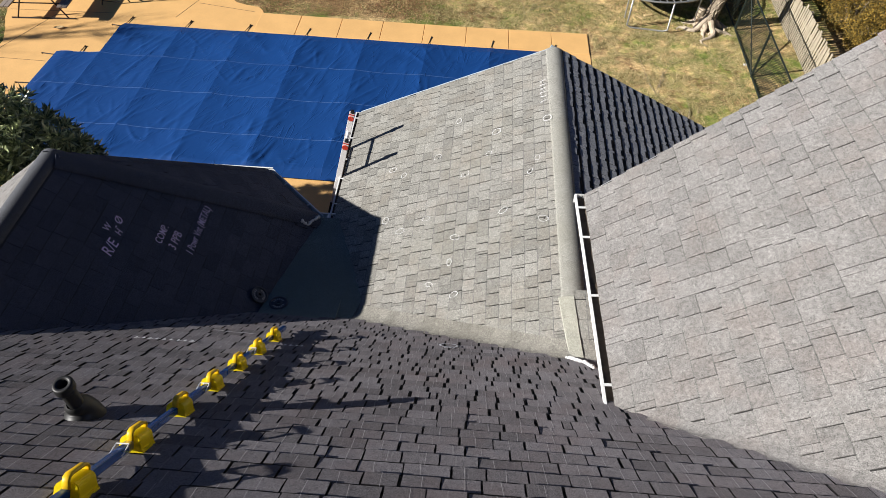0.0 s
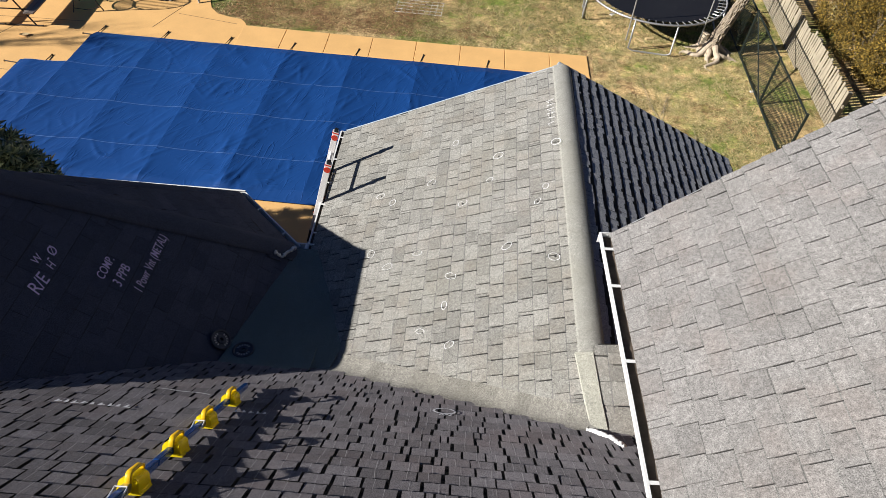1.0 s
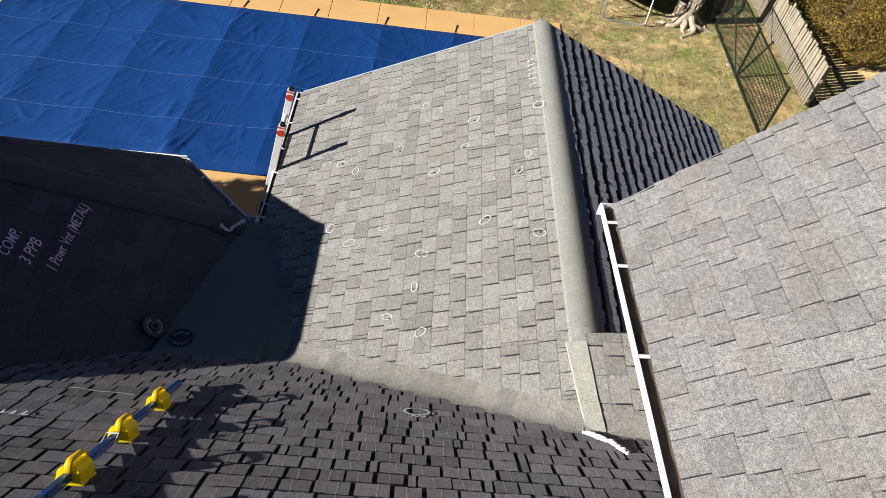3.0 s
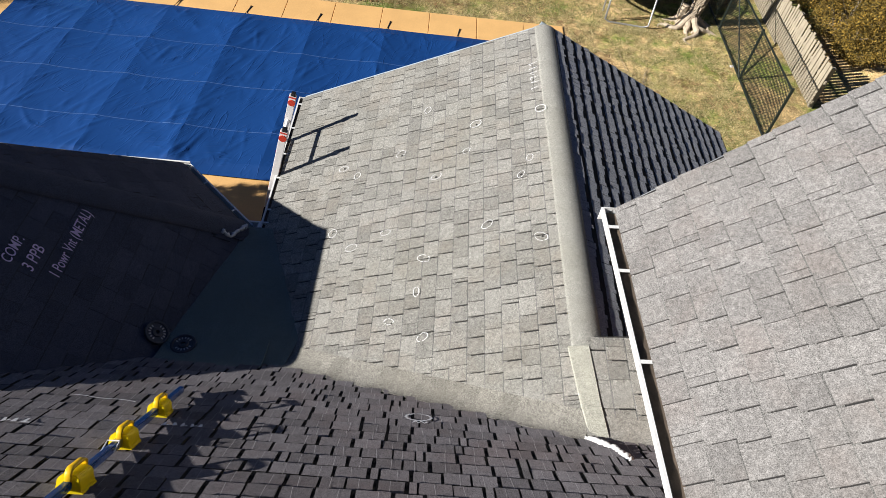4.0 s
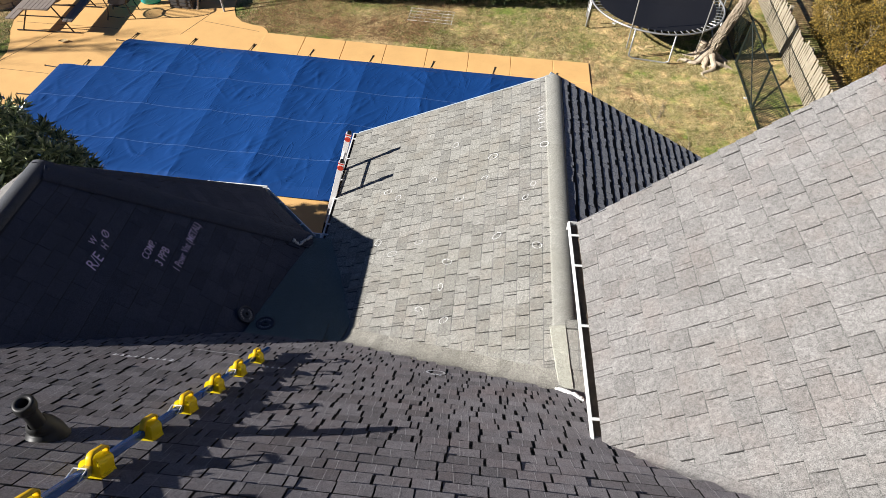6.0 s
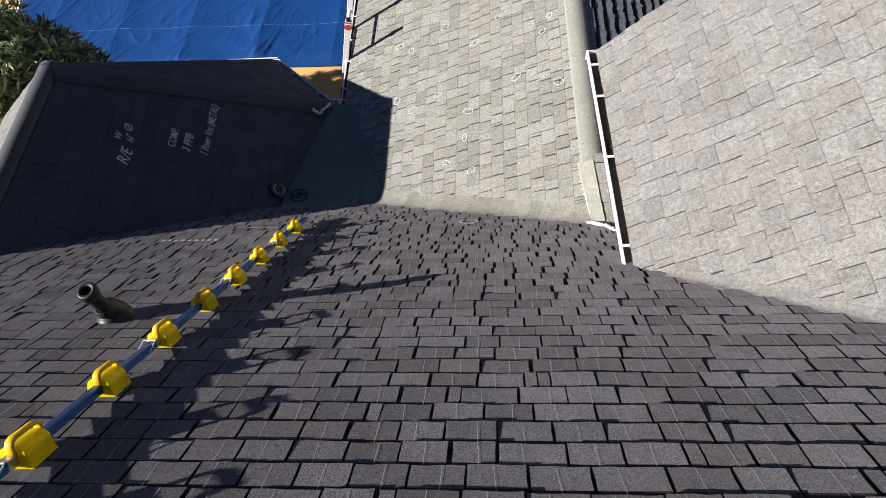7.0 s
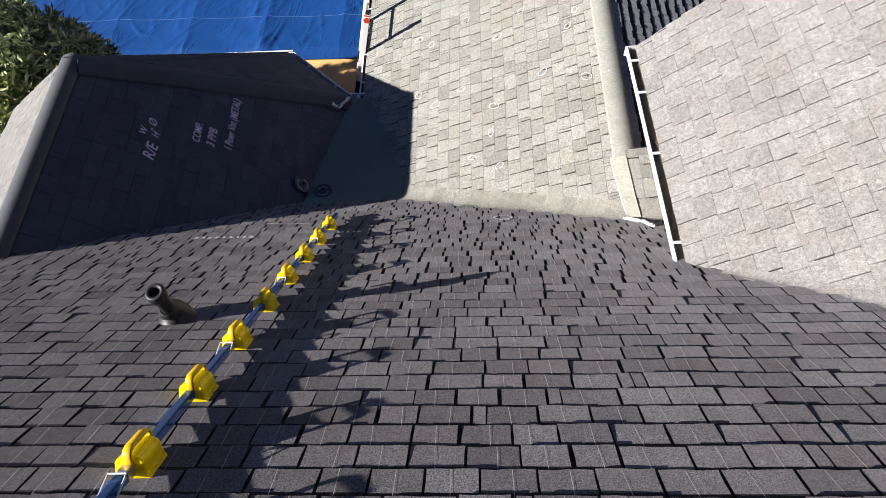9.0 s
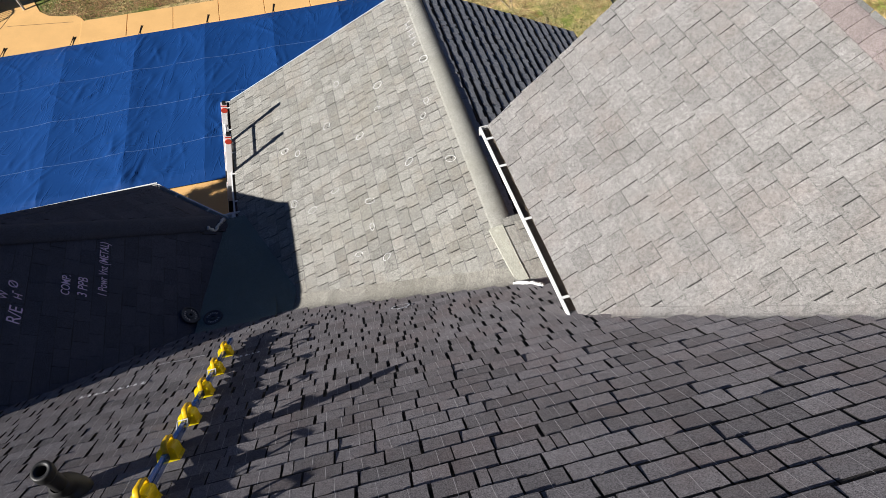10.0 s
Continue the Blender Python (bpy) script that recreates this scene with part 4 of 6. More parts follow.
def shrub(name, label, at, lobes, count, size, mat, seed, ratio=0.32, droop=0.0, cat="shrub", tips=0):
    g = thing(name, label, cat, at)
    r = random.Random(seed)
    for lx, ly, lz, a, h in lobes:
        bm = bmesh.new()
        tube(bm, [(r.uniform(-0.1, 0.1), r.uniform(-0.1, 0.1), 0), (lx * 0.5, ly * 0.5, lz * 0.55), (lx, ly, lz)], [0.05, 0.03, 0.012], 6)
        for _ in range(5):
            t = r.uniform(0, 6.28)
            tube(bm, [(lx * 0.6, ly * 0.6, lz * 0.6), (lx + a * 0.6 * math.cos(t), ly + a * 0.6 * math.sin(t), lz + h * r.uniform(-0.4, 0.6))], [0.018, 0.006], 5)
        part("stem", bm, BARK, g)
    if tips:
        leaf_part("inner_foliage", leaves(count // 4, blob(lobes, 0.2), size, seed + 1, ratio, droop), mat, g, "inner leaves")
    leaf_part("foliage", leaves(count, rosettes(lobes, tips, seed) if tips else blob(lobes), size, seed, ratio, droop), mat, g)
    return g


shrub("evergreen_shrub", "tall dark glossy evergreen shrub at the house corner", (-7.32, 6.85, -0.08),
      [(-0.2, 0.05, 2.9, 0.6, 0.75), (0.45, 0.05, 2.95, 0.48, 0.68), (0.9, 0.1, 2.55, 0.42, 0.6), (1.15, 0.2, 2.1, 0.34, 0.5), (-0.8, -0.1, 2.8, 0.65, 0.8), (0.4, -0.05, 2.1, 0.6, 0.8), (-0.5, -0.1, 1.9, 0.8, 0.9), (-1.4, -0.3, 2.5, 0.8, 0.8)], 16000, 0.165, EVERGREEN, 2, 0.24, tips=820)
shrub("light_green_shrub", "loose yellow-green leafy shrub beside the bay", (-7.4, 5.6, 0),
      [(0.3, 0.4, 2.3, 0.45, 0.5), (0.4, -0.1, 2.0, 0.4, 0.5), (-0.2, 0.2, 2.3, 0.55, 0.55), (0.1, -0.6, 1.9, 0.5, 0.5), (-0.7, -0.3, 2.2, 0.65, 0.6), (-1.3, 0.1, 2.2, 0.7, 0.6)], 8500, 0.13, LIGHTGREEN, 6, 0.34, tips=900)
for i, (x, y) in enumerate(((-4.3, 17.75), (-3.0, 17.85), (-1.6, 17.95), (-0.2, 18.15), (1.3, 18.3), (2.6, 18.6))):
    shrub("hedge_shrub", "clipped dark green hedge shrub at the lawn's far edge", (x, y, 0),
          [(0, 0, 0.7, 0.85, 0.7), (0.5, -0.2, 0.55, 0.6, 0.55), (-0.5, -0.25, 0.6, 0.6, 0.55)], 3200, 0.09, HEDGE, 30 + i, 0.5)
shrub("conifer_bush", "bronzed yellow-green conifer bush behind the picket fence", (9.45, 15.6, 0),
      [(0, 0, 0.9, 0.9, 0.9), (0.6, 0.8, 1.1, 0.9, 1.0), (0.1, -0.9, 0.6, 0.7, 0.6), (0.9, -0.3, 0.9, 0.9, 0.9), (-0.2, 1.3, 0.9, 0.7, 0.8), (0.7, 2.0, 1.0, 0.9, 0.9)], 62000, 0.055, CONIFER, 9, 0.45, cat="bush")

# leaning tree with spreading roots
tree = thing("tree", "leaning pale-barked tree with spreading surface roots on the lawn", "tree", (5.78, 15.62, 0.03))
bm = bmesh.new()
spine = [Vector(p) for p in ((0, 0, -0.1), (0.0, 0.0, 0.12), (0.06, -0.01, 0.4), (0.2, -0.06, 1.0), (0.36, -0.14, 1.7), (0.6, -0.1, 2.8), (0.75, 0.1, 4.0), (0.8, 0.2, 5.2))]
girth = [0.25, 0.20, 0.145, 0.125, 0.12, 0.11, 0.085, 0.05]
fine, fat = [], []
for k in range(7):
    for q in range(16):
        fine.append(spine[k].lerp(spine[k + 1], q / 16))
        fat.append(girth[k] + (girth[k + 1] - girth[k]) * q / 16)
tube(bm, fine, fat, 44)
axis = [(p.z, p) for p in fine]
for v in bm.verts:
    p = min(axis, key=lambda q: abs(q[0] - v.co.z))[1]
    out = Vector((v.co.x - p.x, v.co.y - p.y, 0))
    ridge = abs(noise.noise((v.co.x * 30, v.co.y * 30, v.co.z * 5))) + 0.5 * abs(noise.noise((v.co.x * 60, v.co.y * 60, v.co.z * 14)))
    v.co += out.normalized() * (0.020 - 0.075 * ridge) if out.length > 0.01 else out
part("trunk", bm, BARK, tree)
r = random.Random(5)
for ang, ln in ((195, 0.55), (215, 0.8), (238, 0.6), (255, 0.45), (278, 0.95), (297, 0.5), (318, 0.75), (340, 0.6), (20, 0.6), (60, 0.5), (150, 0.6), (100, 0.5)):
    bm = bmesh.new()
    t = radians(ang)
    pts, rad = [], []
    for k in range(12):
        q = k / 11
        bend = 0.35 * math.sin(q * 4 + ang) + 0.12 * math.sin(q * 11 + ang * 2)
        pts.append((math.cos(t + bend) * (0.08 + ln * q), math.sin(t + bend) * (0.08 + ln * q), 0.24 * (1 - q) ** 2.4 + 0.02 * math.sin(q * 9 + ang) * (1 - q) - 0.02 * q))
        rad.append((0.075 * (1 - q) ** 0.8 + 0.014) * r.uniform(0.8, 1.15))
    tube(bm, pts, rad, 9)
    part("root", bm, ROOTWOOD, tree)
bm = bmesh.new()
tube(bm, [(-0.20, 0.04, -0.05), (-0.21, 0.05, 0.15), (-0.20, 0.06, 0.34), (-0.17, 0.06, 0.46)], [0.15, 0.12, 0.11, 0.085], 12)
for v in bm.verts:
    v.co += Vector((noise.noise(v.co * 14), noise.noise(v.co * 14 + Vector((3, 1, 0))), noise.noise(v.co * 11 + Vector((0, 7, 0))))) * 0.05
part("stump", bm, ROOTWOOD, tree, "short broken pale stump")
lobes = []
for k in range(9):
    bm = bmesh.new()
    t, h = k * 2.4, 3.0 + 0.28 * k
    a = Vector((0.64 + 0.02 * k, -0.05 + 0.03 * k, h))
    e = a + Vector((math.cos(t) * 1.5, math.sin(t) * 1.5, 0.9 + 0.12 * k))
    tube(bm, [a, a.lerp(e, 0.5) + Vector((0, 0, -0.12)), e], [0.06, 0.035, 0.01], 7)
    part("limb", bm, BARK, tree)
    lobes.append((e.x, e.y, e.z, 0.7, 0.5))
leaf_part("crown", leaves(2600, blob(lobes, 0.2), 0.09, 77, 0.4), LIGHTGREEN, tree)

# bare winter tree beyond the deck, whose branches shade the paving
bare = thing("bare_tree", "leafless grey winter tree beyond the pool deck", "tree", (-24.5, 9.6, 0.03))
bare.scale = (1.2, 1.2, 1.2)
r = random.Random(64)
bm = bmesh.new()
tube(bm, [(0, 0, -0.1), (0.03, 0.02, 1.4), (-0.05, 0.06, 2.8), (0.04, 0.0, 4.4), (0.0, 0.05, 6.2), (0.05, 0.02, 7.4)], [0.17, 0.13, 0.11, 0.08, 0.045, 0.01], 12)
part("trunk", bm, BARK, bare)
for k in range(16):
    h, t = 1.7 + 0.33 * k, 2.4 * k + r.uniform(-0.3, 0.3)
    ln = r.uniform(1.0, 1.9) * (1 - 0.05 * k)
    a = Vector((0, 0.03, h))
    mid = a + Vector((math.cos(t) * ln * 0.45, math.sin(t) * ln * 0.45, ln * 0.38))
    tip = a + Vector((math.cos(t) * ln * 0.8, math.sin(t) * ln * 0.8, ln * 1.15))
    bm = bmesh.new()
    tube(bm, [a, mid, tip], [0.045 - 0.0015 * k, 0.028, 0.006], 7)
    for _ in range(9):
        q = r.uniform(0.25, 0.95)
        b2 = mid.lerp(tip, q) if q > 0.5 else a.lerp(mid, q * 2)
        e = b2 + Vector((r.gauss(0, 0.28), r.gauss(0, 0.28), r.uniform(0.2, 0.7)))
        tube(bm, [b2, b2.lerp(e, 0.5) + Vector((r.gauss(0, 0.04), r.gauss(0, 0.04), 0)), e], [0.013, 0.009, 0.003], 5)
    part("limb", bm, BARK, bare)

# trampoline
tramp = thing("trampoline", "round black garden trampoline on a grey tube frame", "trampoline", (4.47, 16.98, 0.035))
RT, HT = 1.75, 0.80
bm = bmesh.new()
tube(bm, [(RT * math.cos(t), RT * math.sin(t), HT) for t in (2 * math.pi * k / 48 for k in range(48))], 0.024, 8, closed=True)
part("rim", bm, GREYPAINT, tramp, smooth=True)
bm = bmesh.new()
vs = [[bm.verts.new((rr * math.cos(t), rr * math.sin(t), HT - 0.02 - 0.07 * (1 - rr / 1.55) + 0.012 * noise.noise((rr * 3 * math.cos(t), rr * 3 * math.sin(t), 2.0)))) for t in (2 * math.pi * k / 48 for k in range(48))] for rr in (1.55, 1.2, 0.8, 0.4, 0.05)]
for a, b2 in zip(vs, vs[1:]):
    for k in range(48):
        bm.faces.new((a[k], a[(k + 1) % 48], b2[(k + 1) % 48], b2[k]))
bm.faces.new(vs[-1])
part("mat", bm, VINYL, tramp, smooth=True)
for k in range(60):
    t = 2 * math.pi * (k + 0.5) / 60
    bm = bmesh.new()
    tube(bm, [(1.54 * math.cos(t), 1.54 * math.sin(t), HT - 0.02), (RT * math.cos(t), RT * math.sin(t), HT)], 0.011, 5)
    part("spring", bm, GREYPAINT, tramp)
for k in range(4):
    t = radians(-98 + 90 * k)
    s = 0.29
    bm = bmesh.new()
    p = [(RT * math.cos(t - s), RT * math.sin(t - s), HT), (RT * math.cos(t - s) * 1.02, RT * math.sin(t - s) * 1.02, 0.08), (RT * math.cos(t - s * 0.8), RT * math.sin(t - s * 0.8), 0.02),
         (RT * math.cos(t + s * 0.8), RT * math.sin(t + s * 0.8), 0.02), (RT * math.cos(t + s) * 1.02, RT * math.sin(t + s) * 1.02, 0.08), (RT * math.cos(t + s), RT * math.sin(t + s), HT)]
    tube(bm, p, 0.022, 8)
    part("leg", bm, GREYPAINT, tramp, smooth=True)
for k in range(6):
    t = radians(-118 + 60 * k)
    bm = bmesh.new()
    tube(bm, [((RT + 0.03) * math.cos(t), (RT + 0.03) * math.sin(t), 0.25), ((RT + 0.03) * math.cos(t), (RT + 0.03) * math.sin(t), 2.3)], 0.017, 7)
    part("net_pole", bm, GREYPAINT, tramp)

# chain-link fence
chain = thing("chain_link_fence", "dark vinyl-coated chain-link fence along the lawn", "fence", (6.39, 11.4, 0), -1.8)
Y1, H1 = 8.2, 1.2
for k in range(5):
    bm = bmesh.new()
    tube(bm, [(0, Y1 * k / 4, 0), (0, Y1 * k / 4, H1 + 0.04)], 0.028, 8)
    part("post", bm, DARKWIRE, chain)
for z in (H1, 0.06):
    bm = bmesh.new()
    tube(bm, [(0, 0, z), (0, Y1, z)], 0.02, 6)
    part("rail", bm, DARKWIRE, chain)
bm = bmesh.new()
tube(bm, [(0, 2.1, 0.06), (0, 4.1, H1)], 0.016, 6)
part("brace", bm, DARKWIRE, chain)
bm = bmesh.new()
P = 0.08
k = -int(H1 / P) - 1
while k * P < Y1:
    for s in (1, -1):
        y0 = k * P
        z0, z1 = 0.06, H1
        if s == 1:
            ya, yb = y0, y0 + (z1 - z0)
        else:
            ya, yb = y0 + (z1 - z0), y0
        pa, pb = Vector((0, ya, z0)), Vector((0, yb, z1))
        if pa.y < 0:
            pa = pa.lerp(pb, -pa.y / (pb.y - pa.y)) if pb.y > 0 else None
        elif pb.y < 0:
            pb = pb.lerp(pa, -pb.y / (pa.y - pb.y)) if pa.y > 0 else None
        if pa is not None and pb is not None and max(pa.y, pb.y) <= Y1:
            tube(bm, [pa + Vector((0.004 * s, 0, 0)), pb + Vector((0.004 * s, 0, 0))], 0.0048, 4, caps=False)
    k += 1
part("wire_mesh", bm, DARKWIRE, chain, "diamond wire netting")

# picket fence
picket_fence = thing("picket_fence", "weathered wooden picket fence beside a narrow grass strip, sunlit", "fence", (7.64, 12.6, 0.02), -2.5)
bm0 = bmesh.new()
box(bm0, (0, 0, 0.46), (0.018, 0.074, 0.92), None, 0.003)
PICK = mesh_from(bm0, "picket", WOOD)
r = random.Random(31)
for k in range(64):
    ob = new("picket", PICK)
    ob.parent = picket_fence
    step = 0.10 if k < 24 else 0.0
    ob.matrix_basis = pose(0.02, 0.105 * k, step, r.uniform(-1, 1), 2 + r.uniform(-1.5, 1.5), r.uniform(-3, 3)) @ Matrix.Diagonal((1, 1, r.uniform(0.96, 1.03), 1))
for z in (0.2, 0.68):
    bm = bmesh.new()
    box(bm, (0.045 + 0.03 * z, 3.35, z), (0.035, 6.8, 0.07), None, 0.004)
    part("rail", bm, WOOD, picket_fence)
for k in range(4):
    bm = bmesh.new()
    box(bm, (0.13, 0.1 + 2.15 * k, 0.48), (0.09, 0.09, 0.96), None, 0.006)
    part("post", bm, WOOD, picket_fence)

# picnic table, fire pit, chair, bin, easel-like stand
table = thing("picnic_table", "taupe slatted folding picnic table with attached benches", "table", (-11.25, 15.05, 0.05), 3)
for k in range(7):
    bm = bmesh.new()
    box(bm, (-0.33 + 0.105 * k, 0, 0.72), (0.098, 1.80, 0.035), None, 0.006)
    part("table_slat", bm, TABLEWOOD, table)
for x in (-0.72, 0.72):
    for k in range(2):
        bm = bmesh.new()
        box(bm, (x + 0.125 * (k - 0.5), 0, 0.44), (0.118, 1.80, 0.035), None, 0.008)
        part("bench_slat", bm, TABLEWOOD, table)
for y in (-0.65, 0.65):
    for x in (-0.3, 0.3):
        bm = bmesh.new()
        tube(bm, [(x, y, 0.70), (x * 2.2, y * 1.06, 0.02)], 0.018, 8)
        part("leg", bm, DARKMETAL, table)
    bm = bmesh.new()
    tube(bm, [(-0.82, y * 1.05, 0.022), (0.82, y * 1.05, 0.022)], 0.018, 8)
    part("foot_bar", bm, DARKMETAL, table)
    bm = bmesh.new()
    tube(bm, [(-0.72, y, 0.41), (0.72, y, 0.41)], 0.016, 8)
    part("cross_bar", bm, DARKMETAL, table)
pit = thing("fire_pit", "round fire pit of pale cast stone blocks", "fire pit", (-13.45, 15.95, 0.03))
for course in range(3):
    for k in range(10):
        bm = bmesh.new()
        t0, t1 = 2 * math.pi * (k + 0.5 * (course % 2)) / 10 + 0.012, 2 * math.pi * (k + 1 + 0.5 * (course % 2)) / 10 - 0.012
        ri, ro = (0.52, 0.86) if course < 2 else (0.46, 0.90)
        tm = (t0 + t1) / 2
        prism(bm, [(ro * math.cos(t0), ro * math.sin(t0)), (ro * math.cos(tm), ro * math.sin(tm)), (ro * math.cos(t1), ro * math.sin(t1)), (ri * math.cos(t1), ri * math.sin(t1)), (ri * math.cos(t0), ri * math.sin(t0))], 0.16 * course + 0.004 * course, 0.16 * course + 0.158)
        bmesh.ops.bevel(bm, geom=list(bm.edges), offset=0.012, segments=1, affect="EDGES")
        part("block", bm, STONE, pit)
bm = bmesh.new()
bmesh.ops.create_circle(bm, cap_ends=True, segments=24, radius=0.5, matrix=Matrix.Translation((0, 0, 0.2)))
part("ash_bed", bm, ASH, pit, "black ash bed")
chair = thing("garden_chair", "dark metal garden chair with a round slatted back", "chair", (-9.72, 15.50, 0.05), 192)
for y in (-0.27, 0.27):
    bm = bmesh.new()
    tube(bm, [(-0.34, y * 0.9, 0.02), (-0.26, y, 0.22), (-0.22, y, 0.42), (-0.27, y * 1.05, 0.60)], 0.015, 7)
    part("back_leg", bm, DARKMETAL, chair)
    bm = bmesh.new()
    tube(bm, [(0.36, y * 1.1, 0.02), (0.30, y, 0.20), (0.26, y, 0.40), (0.30, y * 1.12, 0.62), (0.16, y * 1.16, 0.66), (-0.27, y * 1.08, 0.62)], 0.015, 7)
    part("front_leg_and_arm", bm, DARKMETAL, chair)
    bm = bmesh.new()
    tube(bm, [(0.33, y, 0.12), (0.0, y * 1.02, 0.06), (-0.30, y * 0.95, 0.12)], 0.010, 6)
    part("stretcher", bm, DARKMETAL, chair)
bm = bmesh.new()
tube(bm, [(0.02 + 0.27 * math.cos(t), 0.27 * math.sin(t), 0.41) for t in (2 * math.pi * k / 20 for k in range(20))], 0.014, 6, closed=True)
part("seat_rim", bm, DARKMETAL, chair)
for k in range(9):
    y = -0.24 + 0.06 * k
    w = math.sqrt(0.27 ** 2 - y * y)
    bm = bmesh.new()
    tube(bm, [(0.02 - w, y, 0.41), (0.02, y, 0.385), (0.02 + w, y, 0.41)], 0.017, 6)
    part("seat_slat", bm, DARKMETAL, chair)
bm = bmesh.new()
hoop = lambda t: (-0.30 - 0.10 * math.sin(t), 0.33 * math.cos(t), 0.72 + 0.31 * math.sin(t))
tube(bm, [hoop(2 * math.pi * k / 24) for k in range(24)], 0.017, 7, closed=True)
part("back_hoop", bm, DARKMETAL, chair, "round dark metal back hoop")
for k in range(8):
    t = math.acos((-0.27 + 0.077 * k) / 0.33)
    bm = bmesh.new()
    tube(bm, [hoop(-t), hoop(t)], 0.012, 6)
    part("back_slat", bm, DARKMETAL, chair)
tub = thing("kayak_float", "turquoise moulded pool float standing on end", "pool float", (-9.27, 16.24, 0.05), 20)
bm = bmesh.new()
rings = []
for z, a, w in ((0.0, 0.20, 0.07), (0.06, 0.26, 0.10), (0.5, 0.30, 0.11), (1.0, 0.29, 0.10), (1.35, 0.22, 0.08), (1.5, 0.10, 0.05)):
    rings.append([bm.verts.new((a * math.cos(t), w * math.sin(t), z)) for t in (2 * math.pi * k / 16 for k in range(16))])
for a, b2 in zip(rings, rings[1:]):
    for k in range(16):
        bm.faces.new((a[k], a[(k + 1) % 16], b2[(k + 1) % 16], b2[k]))
bm.faces.new(rings[0][::-1])
bm.faces.new(rings[-1])
part("shell", bm, TEAL, tub, smooth=True)
for z in (0.18, 0.26, 0.34):
    bm = bmesh.new()
    tube(bm, [(0.20 * math.cos(t), -0.085 - 0.03 * math.sin(t), z + 0.02 * math.sin(t)) for t in (math.pi * k / 10 for k in range(11))], 0.008, 5)
    part("rib", bm, DARKMETAL, tub)
box_bin = thing("deck_box", "dark grey slatted storage box on the deck", "storage box", (-8.35, 16.38, 0.05), -2)
bm = bmesh.new()
box(bm, (0, 0, 0.36), (0.66, 0.62, 0.72), None, 0.015)
part("body", bm, WICKER, box_bin)
for k in range(6):
    bm = bmesh.new()
    box(bm, (0, -0.318, 0.12 + 0.1 * k), (0.58, 0.016, 0.08), None, 0.004)
    part("slat", bm, WICKER, box_bin)
bm = bmesh.new()
box(bm, (0, 0, 0.74), (0.72, 0.68, 0.05), None, 0.012)
part("lid", bm, WICKER, box_bin)
stand = thing("swing_stand", "grey A-shaped tube stand on the deck", "stand", (-7.6, 16.30, 0.05), 0)
for x0, x1 in ((-0.33, -0.05), (0.42, 0.05)):
    bm = bmesh.new()
    tube(bm, [(x0, -0.2, 0), (x1, 0.25, 1.7)], 0.03, 8)
    part("leg", bm, GREYPAINT, stand)
bm = bmesh.new()
tube(bm, [(0, 0.25, 1.7), (0, 2.2, 1.7)], 0.03, 8)
part("top_bar", bm, GREYPAINT, stand)
for x in (-0.3, 0.35):
    bm = bmesh.new()
    tube(bm, [(x, 2.6, 0), (0, 2.2, 1.7)], 0.03, 8)
    part("leg", bm, GREYPAINT, stand)
lattice = thing("lattice_panel", "pale wire lattice panel lying on the lawn", "lattice panel", (-1.55, 16.75, 0.03), -3)
for k in range(9):
    bm = bmesh.new()
    tube(bm, [(-0.6 + 0.15 * k, -0.35, 0.0), (-0.6 + 0.15 * k, 0.35, 0.0)], 0.009, 5)
    part("long_bar", bm, ALU, lattice)
for k in range(5):
    bm = bmesh.new()
    tube(bm, [(-0.62, -0.34 + 0.17 * k, 0.012), (0.62, -0.34 + 0.17 * k, 0.012)], 0.009, 5)
    part("cross_bar", bm, ALU, lattice)
r = random.Random(55)
for cx, cy, ln in ((1.3, 15.9, 0.9), (4.2, 12.6, 1.6), (4.7, 11.4, 1.2)):
    bm = bmesh.new()
    for _ in range(5):
        t = r.uniform(0.3, 2.6)
        a = Vector((cx + r.uniform(-0.2, 0.2), cy + r.uniform(-0.2, 0.2), 0.03))
        e = a + Vector((math.cos(t), math.sin(t), 0)) * ln * r.uniform(0.4, 1)
        tube(bm, [a, a.lerp(e, 0.5) + Vector((r.uniform(-.1, .1), r.uniform(-.1, .1), 0.05)), e + Vector((0, 0, 0.02))], [0.005, 0.004, 0.002], 5)
    solid("fallen_branch", bm, BARK, "thin fallen twigs lying on the lawn", "branch")

# chips of wood and a leaf lying about
CHIPWOOD = plain("pale_split_wood", (0.55, 0.40, 0.20), 0.85, 0, 0.3, 20, 60, 0.4)
for x, y, ln, turn, mat, name, label in ((4.37, 16.02, 0.24, 0.4, CHIPWOOD, "wood_chip", "pale split piece of wood on the grass"), (4.16, 15.88, 0.20, 2.3, CHIPWOOD, "wood_chip", "pale split piece of wood on the grass"),
                                         (3.54, 17.15, 0.16, 1.0, FASCIA, "stone", "small pale stone on the lawn"), (6.44, 13.94, 0.11, 0.2, FASCIA, "stone", "small pale stone beside the fence")):
    bm = bmesh.new()
    box(bm, (0, 0, 0.03), (ln, ln * 0.55, 0.06), None, 0.012)
    for v in bm.verts:
        v.co += Vector((noise.noise(v.co * 9 + Vector((x, y, 0))), noise.noise(v.co * 9 + Vector((y, x, 0))), 0)) * ln * 0.2
    ob = solid(name, bm, mat, label, "debris")
    ob.matrix_world = pose(x, y, 0.0, 0, 0, math.degrees(turn))
bm = bmesh.new()
